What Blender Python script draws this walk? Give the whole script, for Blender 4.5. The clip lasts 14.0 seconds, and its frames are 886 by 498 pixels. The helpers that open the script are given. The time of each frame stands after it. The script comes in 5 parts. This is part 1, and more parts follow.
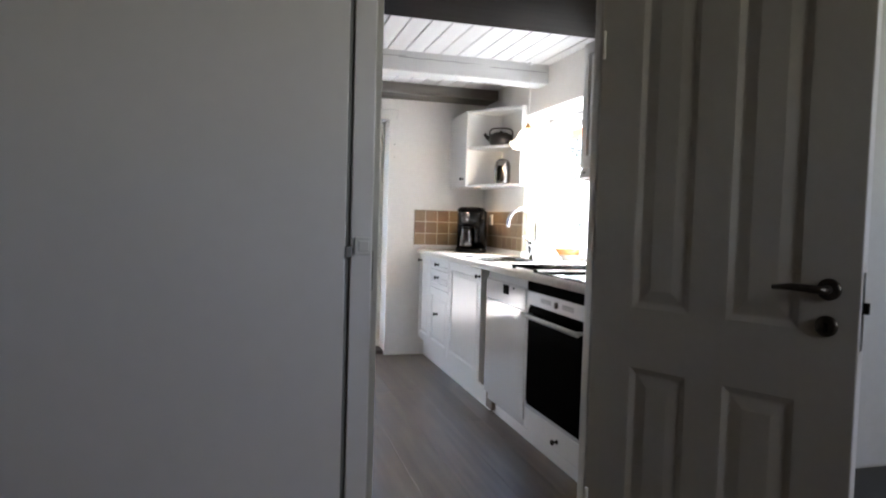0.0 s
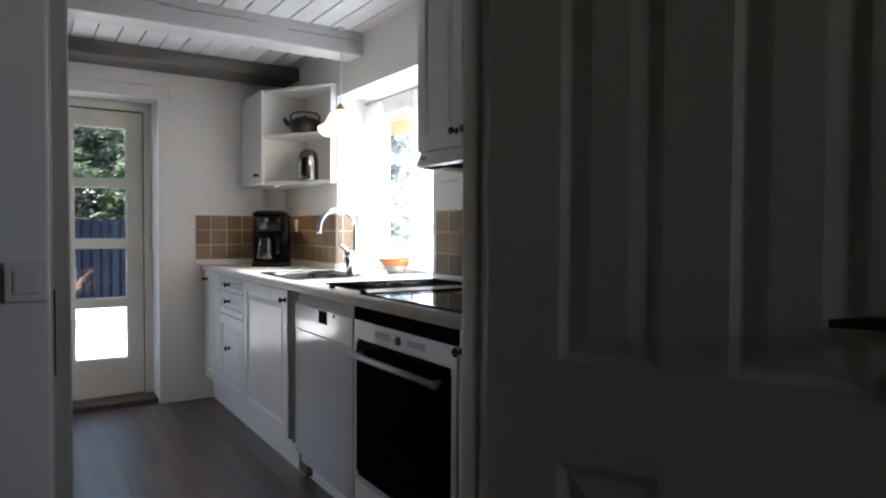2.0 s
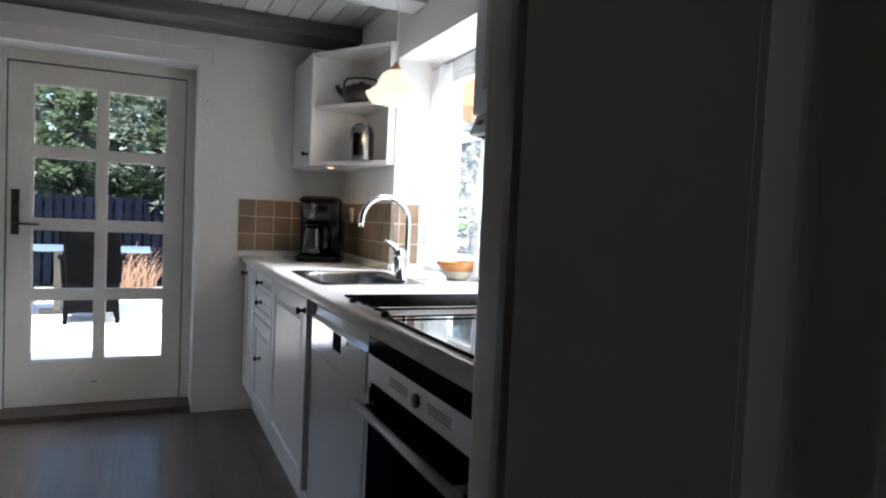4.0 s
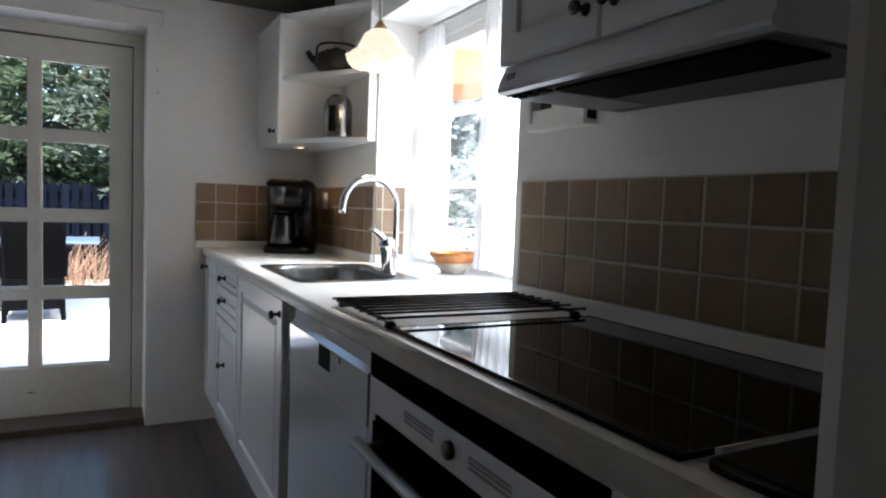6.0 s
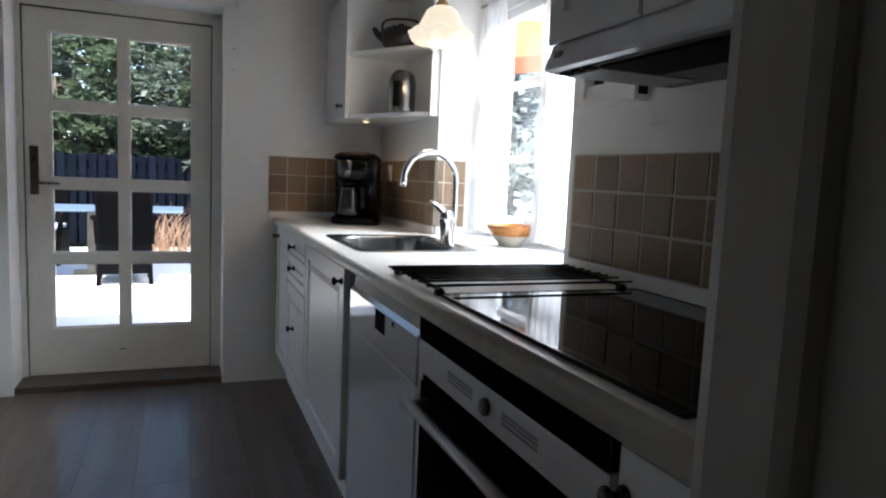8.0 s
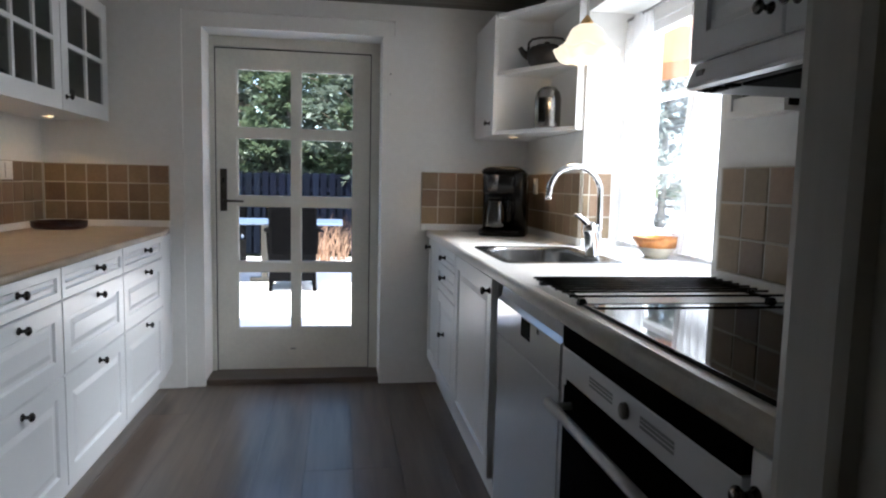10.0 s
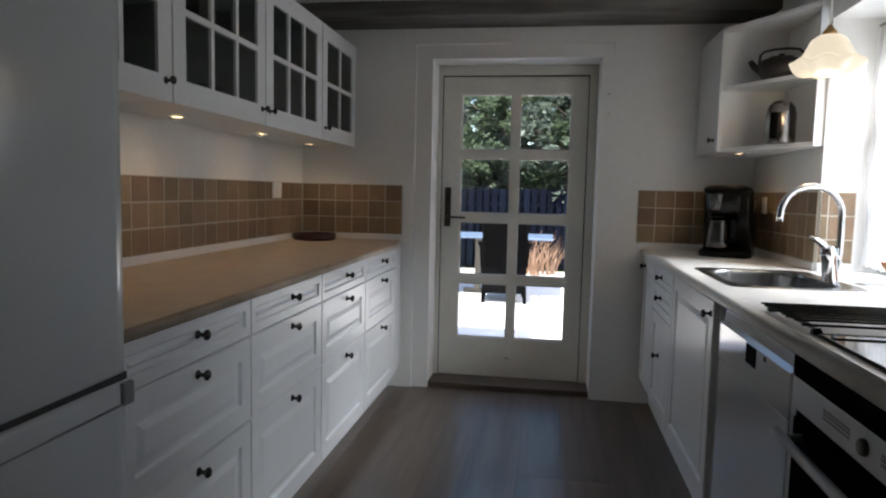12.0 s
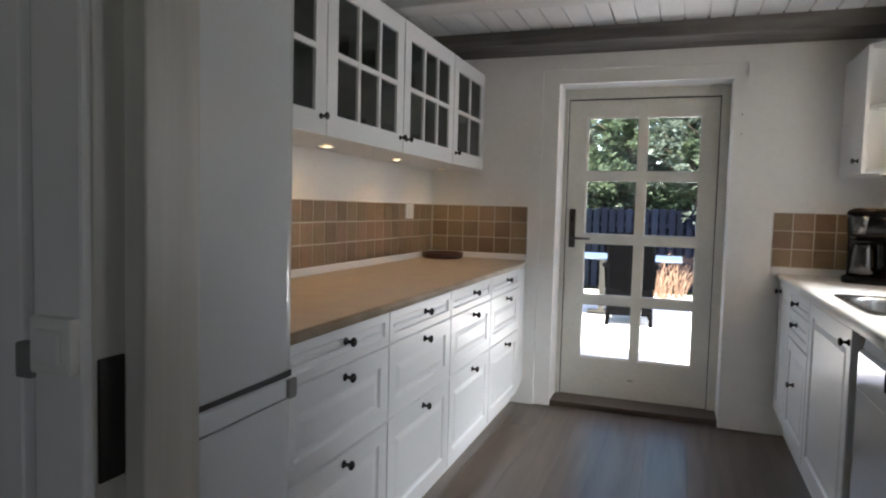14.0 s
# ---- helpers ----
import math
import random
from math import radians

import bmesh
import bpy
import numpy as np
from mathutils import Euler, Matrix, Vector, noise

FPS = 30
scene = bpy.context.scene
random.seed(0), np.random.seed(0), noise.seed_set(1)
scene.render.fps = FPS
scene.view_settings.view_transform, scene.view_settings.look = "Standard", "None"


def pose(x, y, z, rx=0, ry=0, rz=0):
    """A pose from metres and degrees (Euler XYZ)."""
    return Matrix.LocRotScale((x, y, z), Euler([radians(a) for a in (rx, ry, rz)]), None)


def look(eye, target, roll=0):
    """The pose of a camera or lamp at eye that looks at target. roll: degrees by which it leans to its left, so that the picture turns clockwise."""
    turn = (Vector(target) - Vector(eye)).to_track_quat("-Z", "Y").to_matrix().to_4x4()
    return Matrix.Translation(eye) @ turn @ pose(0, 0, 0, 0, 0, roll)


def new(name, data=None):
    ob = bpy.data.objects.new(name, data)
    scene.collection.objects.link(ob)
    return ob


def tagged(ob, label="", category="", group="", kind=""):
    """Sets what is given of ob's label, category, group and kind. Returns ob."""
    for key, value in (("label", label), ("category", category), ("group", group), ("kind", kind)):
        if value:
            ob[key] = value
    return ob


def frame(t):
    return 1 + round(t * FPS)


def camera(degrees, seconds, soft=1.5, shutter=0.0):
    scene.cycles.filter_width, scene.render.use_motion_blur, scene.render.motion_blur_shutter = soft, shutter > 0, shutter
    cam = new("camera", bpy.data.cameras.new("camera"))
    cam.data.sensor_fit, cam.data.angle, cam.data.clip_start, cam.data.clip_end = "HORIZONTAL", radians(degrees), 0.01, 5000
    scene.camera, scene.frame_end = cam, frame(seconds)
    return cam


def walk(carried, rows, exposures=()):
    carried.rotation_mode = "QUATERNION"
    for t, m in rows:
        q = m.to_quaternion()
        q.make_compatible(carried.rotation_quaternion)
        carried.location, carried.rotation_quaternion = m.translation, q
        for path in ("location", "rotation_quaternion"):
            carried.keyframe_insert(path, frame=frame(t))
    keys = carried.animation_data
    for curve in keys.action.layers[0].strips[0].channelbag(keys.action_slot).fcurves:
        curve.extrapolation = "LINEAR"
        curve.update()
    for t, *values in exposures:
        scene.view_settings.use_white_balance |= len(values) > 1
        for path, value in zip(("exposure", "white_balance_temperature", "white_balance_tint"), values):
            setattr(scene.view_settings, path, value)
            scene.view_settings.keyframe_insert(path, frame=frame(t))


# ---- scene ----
import collections

cam = camera(68.0, 14.0, soft=2.1)
EXPOSURES = [(0, 3.55, 6500, 12), (1.0, 3.05, 6450, 12), (1.5, 2.85, 6350, 12), (2.5, 2.13, 6200, 10), (3, 2.08, 6150, 10), (6, 1.93, 6150, 10), (7, 1.77, 6150, 10), (8.5, 1.82, 6150, 10), (11, 2.15, 6200, 10), (11.5, 2.1, 6200, 10), (12, 1.6, 6400, 10), (12.5, 1.86, 6500, 10), (13.5, 2.2, 6600, 10), (14, 2.42, 6600, 10)]
PATH = [
    (0, (0.62, -0.264, 1.135), (1.167, 1.657, 1.042), 1.7),
    (0.5, (0.685, -0.016, 1.13), (1.203, 1.915, 1.066), -0.1),
    (1, (0.729, 0.18, 1.118), (1.337, 2.082, 1.003), 1.0),
    (1.5, (0.794, 0.378, 1.112), (1.707, 2.157, 1.107), -0.1),
    (2, (0.891, 0.568, 1.121), (1.981, 2.244, 1.059), 0.3),
    (2.5, (1.077, 0.71, 1.139), (1.987, 2.49, 1.071), 1.3),
    (3, (1.246, 0.839, 1.119), (2.078, 2.655, 1.018), 1.7),
    (3.5, (1.352, 1.002, 1.133), (2.162, 2.829, 1.044), 2.5),
    (6, (1.444, 1.551, 1.121), (2.372, 3.318, 0.995), 2.1),
    (6.5, (1.442, 1.511, 1.118), (2.318, 3.291, 0.865), 2.3),
    (7, (1.464, 1.483, 1.114), (2.334, 3.263, 0.844), 3.0),
    (7.5, (1.449, 1.476, 1.122), (2.287, 3.275, 0.882), 2.9),
    (8, (1.455, 1.468, 1.124), (2.19, 3.316, 0.909), 2.5),
    (8.5, (1.461, 1.446, 1.126), (2.087, 3.335, 0.927), 1.8),
    (11, (1.38, 1.307, 1.151), (1.438, 3.298, 0.96), 1.2),
    (11.5, (1.366, 1.279, 1.155), (1.258, 3.27, 0.991), 1.1),
    (12, (1.38, 1.243, 1.164), (1.068, 3.211, 0.992), 1.3),
    (12.5, (1.386, 1.216, 1.166), (0.995, 3.17, 1.002), 0.4),
    (13, (1.388, 1.172, 1.17), (0.861, 3.096, 1.027), 0.8),
    (13.5, (1.385, 1.14, 1.172), (0.776, 3.041, 1.048), 1.2),
    (14, (1.396, 1.113, 1.178), (0.723, 2.993, 1.054), 1.5),
]
walk(cam, [(t, look(eye, target, roll)) for t, eye, target, roll in PATH], exposures=EXPOSURES)

# ---- world, sun, large lights ----
SUN_UP, SUN_ROUND = 61.0, 200.0   # degrees above the ground, compass from +y clockwise
world = bpy.data.worlds.new("world")
scene.world = world
world.use_nodes = True
wn = world.node_tree.nodes
sky = wn.new("ShaderNodeTexSky")
sky.sky_type, sky.sun_disc = "NISHITA", False
sky.sun_elevation, sky.sun_rotation = radians(SUN_UP), radians(SUN_ROUND)
wn["Background"].inputs["Strength"].default_value = 0.15
world.node_tree.links.new(sky.outputs["Color"], wn["Background"].inputs["Color"])


def lamp(name, kind, m, power, colour, **settings):
    data = bpy.data.lights.new(name, kind)
    data.energy, data.color = power, colour
    for key, value in settings.items():
        if key == "size":
            data.size = value
        if key == "size_y":
            data.shape, data.size_y = "RECTANGLE", value
        if key == "radius":
            data.shadow_soft_size = value
        if key == "cone":
            data.spot_size, data.spot_blend = radians(value), 1.0
        if key == "angle":
            data.angle = radians(value)
    ob = new(name, data)
    ob.matrix_world = m
    return ob


se, sr = radians(SUN_UP), radians(SUN_ROUND)
sun_from = Vector((math.sin(sr) * math.cos(se), math.cos(sr) * math.cos(se), math.sin(se)))
lamp("sun", "SUN", look(sun_from * 20, (0, 0, 0)), 5.0, (1.0, 0.95, 0.87), angle=0.53)
lamp("window_sky_light", "AREA", look((4.75, 3.0, 3.35), (1.3, 3.95, 1.0)), 400, (0.90, 0.95, 1.0), size=2.2, size_y=1.5)
# second area lamp: added at an unseen hall opening to light the white panel
lamp("hall_daylight_fill", "AREA", look((2.9, -1.66, 1.80), (0.4, 1.5, 1.35)), 1.55, (1.0, 0.97, 0.93), size=0.95, size_y=0.75)


# ---- materials ----
def material(name, colour, rough=0.5, metal=0.0, spread=0.08, scale=6.0, fine=60.0, bump=0.1, stretch=(1, 1, 1), second=None, gloss=0.5, per_piece=0.0, bump_scale=None):
    """A painted or plain surface: a base colour that wanders at two scales, with fine relief and uneven gloss."""
    m = bpy.data.materials.new(name)
    m.use_nodes = True
    n, l = m.node_tree.nodes, m.node_tree.links
    b = n["Principled BSDF"]
    b.inputs["Metallic"].default_value = metal
    b.inputs["Specular IOR Level"].default_value = gloss
    co, mp = n.new("ShaderNodeTexCoord"), n.new("ShaderNodeMapping")
    mp.inputs["Scale"].default_value = stretch
    geo = n.new("ShaderNodeNewGeometry")
    l.new(geo.outputs["Position"], mp.inputs["Vector"])
    big, small = n.new("ShaderNodeTexNoise"), n.new("ShaderNodeTexNoise")
    for tex, s, d in ((big, scale, 3), (small, fine, 5)):
        tex.inputs["Scale"].default_value, tex.inputs["Detail"].default_value = s, d
        l.new(mp.outputs["Vector"], tex.inputs["Vector"])
    mix = n.new("ShaderNodeMix")
    mix.data_type = "FLOAT"
    mix.inputs[0].default_value = 0.4
    l.new(big.outputs["Fac"], mix.inputs[2])
    l.new(small.outputs["Fac"], mix.inputs[3])
    ramp = n.new("ShaderNodeValToRGB")
    dark = second or tuple(c * (1 - spread * 2) for c in colour)
    ramp.color_ramp.elements[0].position, ramp.color_ramp.elements[1].position = 0.36, 0.64
    ramp.color_ramp.elements[0].color, ramp.color_ramp.elements[1].color = (*dark, 1), (*colour, 1)
    l.new(mix.outputs[0], ramp.inputs["Fac"])
    out = ramp.outputs["Color"]
    if per_piece:
        shift, spread_out = n.new("ShaderNodeObjectInfo"), n.new("ShaderNodeVectorMath")
        spread_out.operation, spread_out.inputs[1].default_value = "MULTIPLY", (17.0, 29.0, 23.0)
        l.new(shift.outputs["Random"], spread_out.inputs[0])
        l.new(spread_out.outputs["Vector"], mp.inputs["Location"])
        info, hsv, rng = n.new("ShaderNodeObjectInfo"), n.new("ShaderNodeHueSaturation"), n.new("ShaderNodeMapRange")
        rng.inputs["To Min"].default_value, rng.inputs["To Max"].default_value = 1 - per_piece, 1 + per_piece
        l.new(info.outputs["Random"], rng.inputs["Value"])
        l.new(rng.outputs["Result"], hsv.inputs["Value"])
        turn, hue = n.new("ShaderNodeMath"), n.new("ShaderNodeMapRange")
        turn.operation, turn.inputs[1].default_value = "PINGPONG", 0.13
        hue.inputs["From Max"].default_value, hue.inputs["To Min"].default_value, hue.inputs["To Max"].default_value = 0.13, 0.5 - per_piece * 0.07, 0.5 + per_piece * 0.05
        l.new(info.outputs["Random"], turn.inputs[0])
        l.new(turn.outputs[0], hue.inputs["Value"])
        l.new(hue.outputs["Result"], hsv.inputs["Hue"])
        l.new(out, hsv.inputs["Color"])
        out = hsv.outputs["Color"]
    l.new(out, b.inputs["Base Color"])
    rr = n.new("ShaderNodeMapRange")
    rr.inputs["To Min"].default_value, rr.inputs["To Max"].default_value = max(0.02, rough * 0.8), min(1, rough * 1.2)
    l.new(big.outputs["Fac"], rr.inputs["Value"])
    l.new(rr.outputs["Result"], b.inputs["Roughness"])
    if bump:
        bn = n.new("ShaderNodeBump")
        bn.inputs["Strength"].default_value, bn.inputs["Distance"].default_value = bump, 0.004
        l.new(mix.outputs[0], bn.inputs["Height"])
        l.new(bn.outputs["Normal"], b.inputs["Normal"])
    return m


def glowing(name, colour, strength, body=1.0):
    m = bpy.data.materials.new(name)
    m.use_nodes = True
    b = m.node_tree.nodes["Principled BSDF"]
    b.inputs["Base Color"].default_value = (*(c * body for c in colour), 1)
    b.inputs["Emission Color"].default_value, b.inputs["Emission Strength"].default_value = (*colour, 1), strength
    b.inputs["Roughness"].default_value = 0.3
    return m


def clear_glass(name, tint=(1, 1, 1), shine=0.06):
    """A thin pane: light goes straight through, with the surface's reflection over it."""
    m = bpy.data.materials.new(name)
    m.use_nodes = True
    n, l = m.node_tree.nodes, m.node_tree.links
    n.remove(n["Principled BSDF"])
    t, g, f, mx = n.new("ShaderNodeBsdfTransparent"), n.new("ShaderNodeBsdfGlossy"), n.new("ShaderNodeLayerWeight"), n.new("ShaderNodeMixShader")
    power, scaled = n.new("ShaderNodeMath"), n.new("ShaderNodeMath")
    power.operation, power.inputs[1].default_value = "POWER", 5.0
    scaled.operation, scaled.inputs[1].default_value, scaled.inputs[2].default_value = "MULTIPLY_ADD", 0.6, shine / 2
    l.new(f.outputs["Facing"], power.inputs[0])
    l.new(power.outputs[0], scaled.inputs[0])
    t.inputs["Color"].default_value = (*tint, 1)
    g.inputs["Roughness"].default_value = 0.02
    l.new(scaled.outputs[0], mx.inputs["Fac"])
    l.new(t.outputs[0], mx.inputs[1])
    l.new(g.outputs[0], mx.inputs[2])
    l.new(mx.outputs[0], n["Material Output"].inputs["Surface"])
    return m


def sheer(name, colour):
    """Thin woven cloth that lets part of the light through."""
    m = bpy.data.materials.new(name)
    m.use_nodes = True
    n, l = m.node_tree.nodes, m.node_tree.links
    n.remove(n["Principled BSDF"])
    d, t, mx = n.new("ShaderNodeBsdfDiffuse"), n.new("ShaderNodeBsdfTranslucent"), n.new("ShaderNodeMixShader")
    d.inputs["Color"].default_value = t.inputs["Color"].default_value = (*colour, 1)
    mx.inputs["Fac"].default_value = 0.5
    l.new(d.outputs[0], mx.inputs[1])
    l.new(t.outputs[0], mx.inputs[2])
    gaps, weave = n.new("ShaderNodeBsdfTransparent"), n.new("ShaderNodeMixShader")
    weave.inputs["Fac"].default_value = 0.5
    l.new(gaps.outputs[0], weave.inputs[1])
    l.new(mx.outputs[0], weave.inputs[2])
    l.new(weave.outputs[0], n["Material Output"].inputs["Surface"])
    return m


def leafy(name, colour, other):
    m = material(name, colour, rough=0.55, second=other, scale=1.6, fine=14, bump=0)
    n, l = m.node_tree.nodes, m.node_tree.links
    b = n["Principled BSDF"]
    tr, mx = n.new("ShaderNodeBsdfTranslucent"), n.new("ShaderNodeMixShader")
    tr.inputs["Color"].default_value = (*(min(1, c * 1.5) for c in colour), 1)
    mx.inputs["Fac"].default_value = 0.25
    l.new(b.outputs[0], mx.inputs[1])
    l.new(tr.outputs[0], mx.inputs[2])
    l.new(mx.outputs[0], n["Material Output"].inputs["Surface"])
    return m


PLASTER = material("plaster_white", (0.77, 0.76, 0.735), 0.85, scale=1.5, fine=35, spread=0.035, bump=0.4)
HALL_PANEL = material("hall_panel_white", (0.84, 0.825, 0.815), 0.45, scale=2.0, fine=18, spread=0.02, bump=0.05)
HALL_DARK = material("hall_unseen_dark_brown", (0.15, 0.10, 0.065), 0.55, scale=5, fine=40, spread=0.15, bump=0.2, stretch=(1, 1, 0.12))
LACQUER = material("cabinet_lacquer_white", (0.73, 0.735, 0.735), 0.32, scale=2.5, fine=40, spread=0.015, bump=0.03)
JAMB_PAINT = material("jamb_paint_cream", (0.57, 0.55, 0.50), 0.4, scale=7, fine=50, spread=0.14, bump=0.12, stretch=(1, 1, 0.08))
DOOR_PAINT = material("garden_door_paint", (0.74, 0.72, 0.65), 0.4, scale=4, fine=50, spread=0.06, bump=0.1)
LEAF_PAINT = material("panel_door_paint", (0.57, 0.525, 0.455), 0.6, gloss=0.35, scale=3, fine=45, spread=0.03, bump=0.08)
BOARD_WHITE = material("ceiling_boards_white", (0.66, 0.66, 0.66), 0.5, scale=4, fine=30, spread=0.03, bump=0.15, stretch=(1, 0.15, 1))
BEAM_WHITE = material("beam_paint_white", (0.60, 0.60, 0.59), 0.55, scale=5, fine=25, spread=0.06, bump=0.4, stretch=(0.12, 1, 1))
BEAM_GREY = material("old_timber_grey", (0.24, 0.226, 0.208), 0.8, scale=1.6, fine=25, spread=0.30, gloss=0.1, bump=0.4, stretch=(0.12, 1, 1))
# near-black base colour, used for the soffit only
BEAM_DARK = material("soffit_near_black", (0.016, 0.0135, 0.011), 0.85, gloss=0.08, scale=5, fine=25, spread=0.25, bump=0.5, stretch=(0.12, 1, 1))
FLOOR_WOOD = material("floor_grey_oak", (0.128, 0.093, 0.069), 0.45, scale=4.5, fine=26, bump=0.06, stretch=(1, 0.07, 1), second=(0.046, 0.032, 0.023), gloss=0.35, per_piece=0.07)
FLOOR_COAT = FLOOR_WOOD.node_tree.nodes["Principled BSDF"]
FLOOR_COAT.inputs["Coat Weight"].default_value, FLOOR_COAT.inputs["Coat Roughness"].default_value, FLOOR_COAT.inputs["Coat IOR"].default_value = 0.8, 0.26, 1.5
FLOOR_COAT.inputs["Coat Tint"].default_value = (1.0, 0.97, 0.93, 1)
THRESHOLD = material("threshold_dark_wood", (0.10, 0.075, 0.055), 0.5, scale=6, fine=40, spread=0.15, bump=0.2, stretch=(0.1, 1, 1))
WORKTOP = material("worktop_pale_laminate", (0.74, 0.71, 0.67), 0.33, scale=30, fine=220, bump=0.02, second=(0.65, 0.62, 0.575))
# the cabinet lamps' warm light is put into this laminate's tan
WORKTOP_LAMPLIT = material("worktop_lamplit_laminate", (0.50, 0.41, 0.31), 0.38, scale=9, fine=160, bump=0.02, second=(0.38, 0.30, 0.22))
TILE = material("wall_tile_clay", (0.245, 0.178, 0.114), 0.40, scale=9, fine=70, bump=0.2, second=(0.195, 0.138, 0.086), per_piece=0.2, gloss=0.22)
GROUT = material("grout_pale", (0.46, 0.42, 0.35), 0.9, scale=30, fine=200, spread=0.06, bump=0.3)
JUG_STEEL = material("jug_steel", (0.22, 0.205, 0.19), 0.22, 1.0, scale=4, fine=90, spread=0.04, bump=0.01)
STEEL = material("brushed_steel", (0.42, 0.42, 0.415), 0.40, 1.0, scale=4, fine=90, spread=0.04, bump=0.02, stretch=(0.1, 1, 1))
DARK_CHROME = material("dark_chrome", (0.10, 0.097, 0.094), 0.24, 1.0, scale=6, fine=90, spread=0.04, bump=0.01)
SINK_STEEL = material("sink_steel", (0.30, 0.30, 0.295), 0.24, 1.0, scale=6, fine=90, spread=0.06, bump=0.03, stretch=(0.2, 1, 1))
CHROME = material("chrome", (0.80, 0.80, 0.81), 0.07, 1.0, spread=0.01, bump=0)
PEWTER = material("knob_pewter", (0.085, 0.080, 0.075), 0.26, 1.0, scale=60, fine=200, spread=0.1, bump=0.05)
IRON = material("cast_iron", (0.022, 0.018, 0.016), 0.5, 0.3, scale=40, fine=200, spread=0.2, bump=0.2)
HANDLE_DARK = material("handle_dark_bronze", (0.085, 0.075, 0.065), 0.32, 0.8, scale=30, fine=120, spread=0.15, bump=0.05)
BLACK_GLASS = material("black_glass", (0.004, 0.004, 0.005), 0.035, spread=0.0, bump=0, gloss=0.38)
OVEN_GLASS = material("oven_glass", (0.003, 0.003, 0.003), 0.06, spread=0.0, bump=0, gloss=0.03)
BLACK_GLASS.node_tree.nodes["Principled BSDF"].inputs["IOR"].default_value = 1.24
OVEN_GLASS.node_tree.nodes["Principled BSDF"].inputs["IOR"].default_value = 1.10
BLACK = material("black_plastic", (0.005, 0.005, 0.005), 0.25, scale=30, fine=150, spread=0.1, bump=0, gloss=0.22)
FILTER_BLACK = material("filter_black", (0.006, 0.006, 0.006), 0.85, scale=60, fine=200, spread=0.2, bump=0.3, gloss=0.05)
GREY_PLASTIC = material("grey_plastic", (0.22, 0.22, 0.22), 0.45, scale=30, fine=100, spread=0.05, bump=0.03)
HOOD_STEEL = material("hood_dull_metal", (0.13, 0.13, 0.13), 0.6, 0.2, scale=8, fine=90, spread=0.1, bump=0.02)
RUBBER = material("dark_seal", (0.03, 0.03, 0.032), 0.7, scale=30, fine=100, spread=0.1, bump=0.05)
FRIDGE_WHITE = material("fridge_enamel", (0.60, 0.62, 0.63), 0.14, scale=2, fine=90, spread=0.015, bump=0.015)
APPLIANCE = material("appliance_enamel", (0.54, 0.55, 0.56), 0.10, scale=2, fine=60, spread=0.015, bump=0.01)
PANEL_SILVER = material("oven_panel_silver", (0.52, 0.52, 0.53), 0.32, 0.1, scale=3, fine=80, spread=0.02, bump=0.01)
PRINT_GREY = material("print_grey", (0.20, 0.20, 0.21), 0.5, spread=0.02, bump=0)
OPAL = glowing("opal_glass_lit", (0.56, 0.48, 0.36), 0.48, 0.3)
SPOT_GLOW = glowing("spot_lens_lit", (1.0, 0.74, 0.42), 2.6)
GLASS = clear_glass("window_glass")
CUP_GLASS = clear_glass("drinking_glass_clear", (0.88, 0.91, 0.91), 0.3)
# tint darkens the panes in place of shade inside the cabinets
CABINET_GLASS = clear_glass("cabinet_glass_shade_tint", (0.56, 0.59, 0.58))
BRASS = material("lamp_brass", (0.55, 0.33, 0.14), 0.3, 0.9, spread=0.08, bump=0.02)
CURTAIN = sheer("sheer_curtain", (0.85, 0.85, 0.86))
CABLE = material("cable_white", (0.6, 0.58, 0.54), 0.5, spread=0.03, bump=0)
POTTERY_CREAM = material("pottery_cream", (0.66, 0.60, 0.47), 0.25, scale=20, fine=80, spread=0.06, bump=0.05)
POTTERY_ORANGE = material("pottery_orange", (0.60, 0.26, 0.075), 0.22, scale=25, fine=80, bump=0.05, second=(0.42, 0.15, 0.04))
RED_CERAMIC = material("tray_dark_red", (0.040, 0.010, 0.008), 0.35, scale=20, fine=90, spread=0.2, bump=0.05)
CUP_WHITE = material("cup_porcelain", (0.75, 0.75, 0.74), 0.25, spread=0.02, bump=0)
SWITCH_WHITE = material("switch_plastic", (0.80, 0.79, 0.76), 0.4, spread=0.02, bump=0)
DECK = material("terrace_pale_stone", (0.82, 0.80, 0.77), 0.8, scale=2.5, fine=40, spread=0.07, bump=0.3)
GRAVEL = material("yard_pale_gravel", (0.46, 0.46, 0.46), 0.9, scale=3, fine=60, spread=0.12, bump=0.4)
GRASS_GROUND = material("lawn", (0.09, 0.12, 0.035), 0.9, scale=1.2, fine=30, spread=0.25, bump=0.6)
FENCE = material("fence_dark_blue", (0.0036, 0.0056, 0.0115), 0.7, scale=4, fine=30, spread=0.2, bump=0.3, stretch=(1, 1, 0.1), per_piece=0.25, gloss=0.04)
RATTAN = material("rattan_black", (0.004, 0.004, 0.0045), 0.7, scale=60, fine=240, spread=0.3, bump=0.3, gloss=0.03)
# table top: reflected sky blue is put into the base colour
TABLE_TOP = material("table_sky_reflection", (0.10, 0.145, 0.22), 0.4, scale=3, fine=40, spread=0.05, bump=0.05)
TABLE_WOOD = material("weathered_wood", (0.17, 0.155, 0.125), 0.7, scale=5, fine=40, spread=0.12, bump=0.2, stretch=(1, 1, 0.15))
ALU = material("aluminium", (0.55, 0.56, 0.57), 0.35, 0.9, spread=0.03, bump=0)
CUSHION = material("cushion_pale_blue", (0.36, 0.42, 0.54), 0.8, scale=12, fine=120, spread=0.05, bump=0.2)
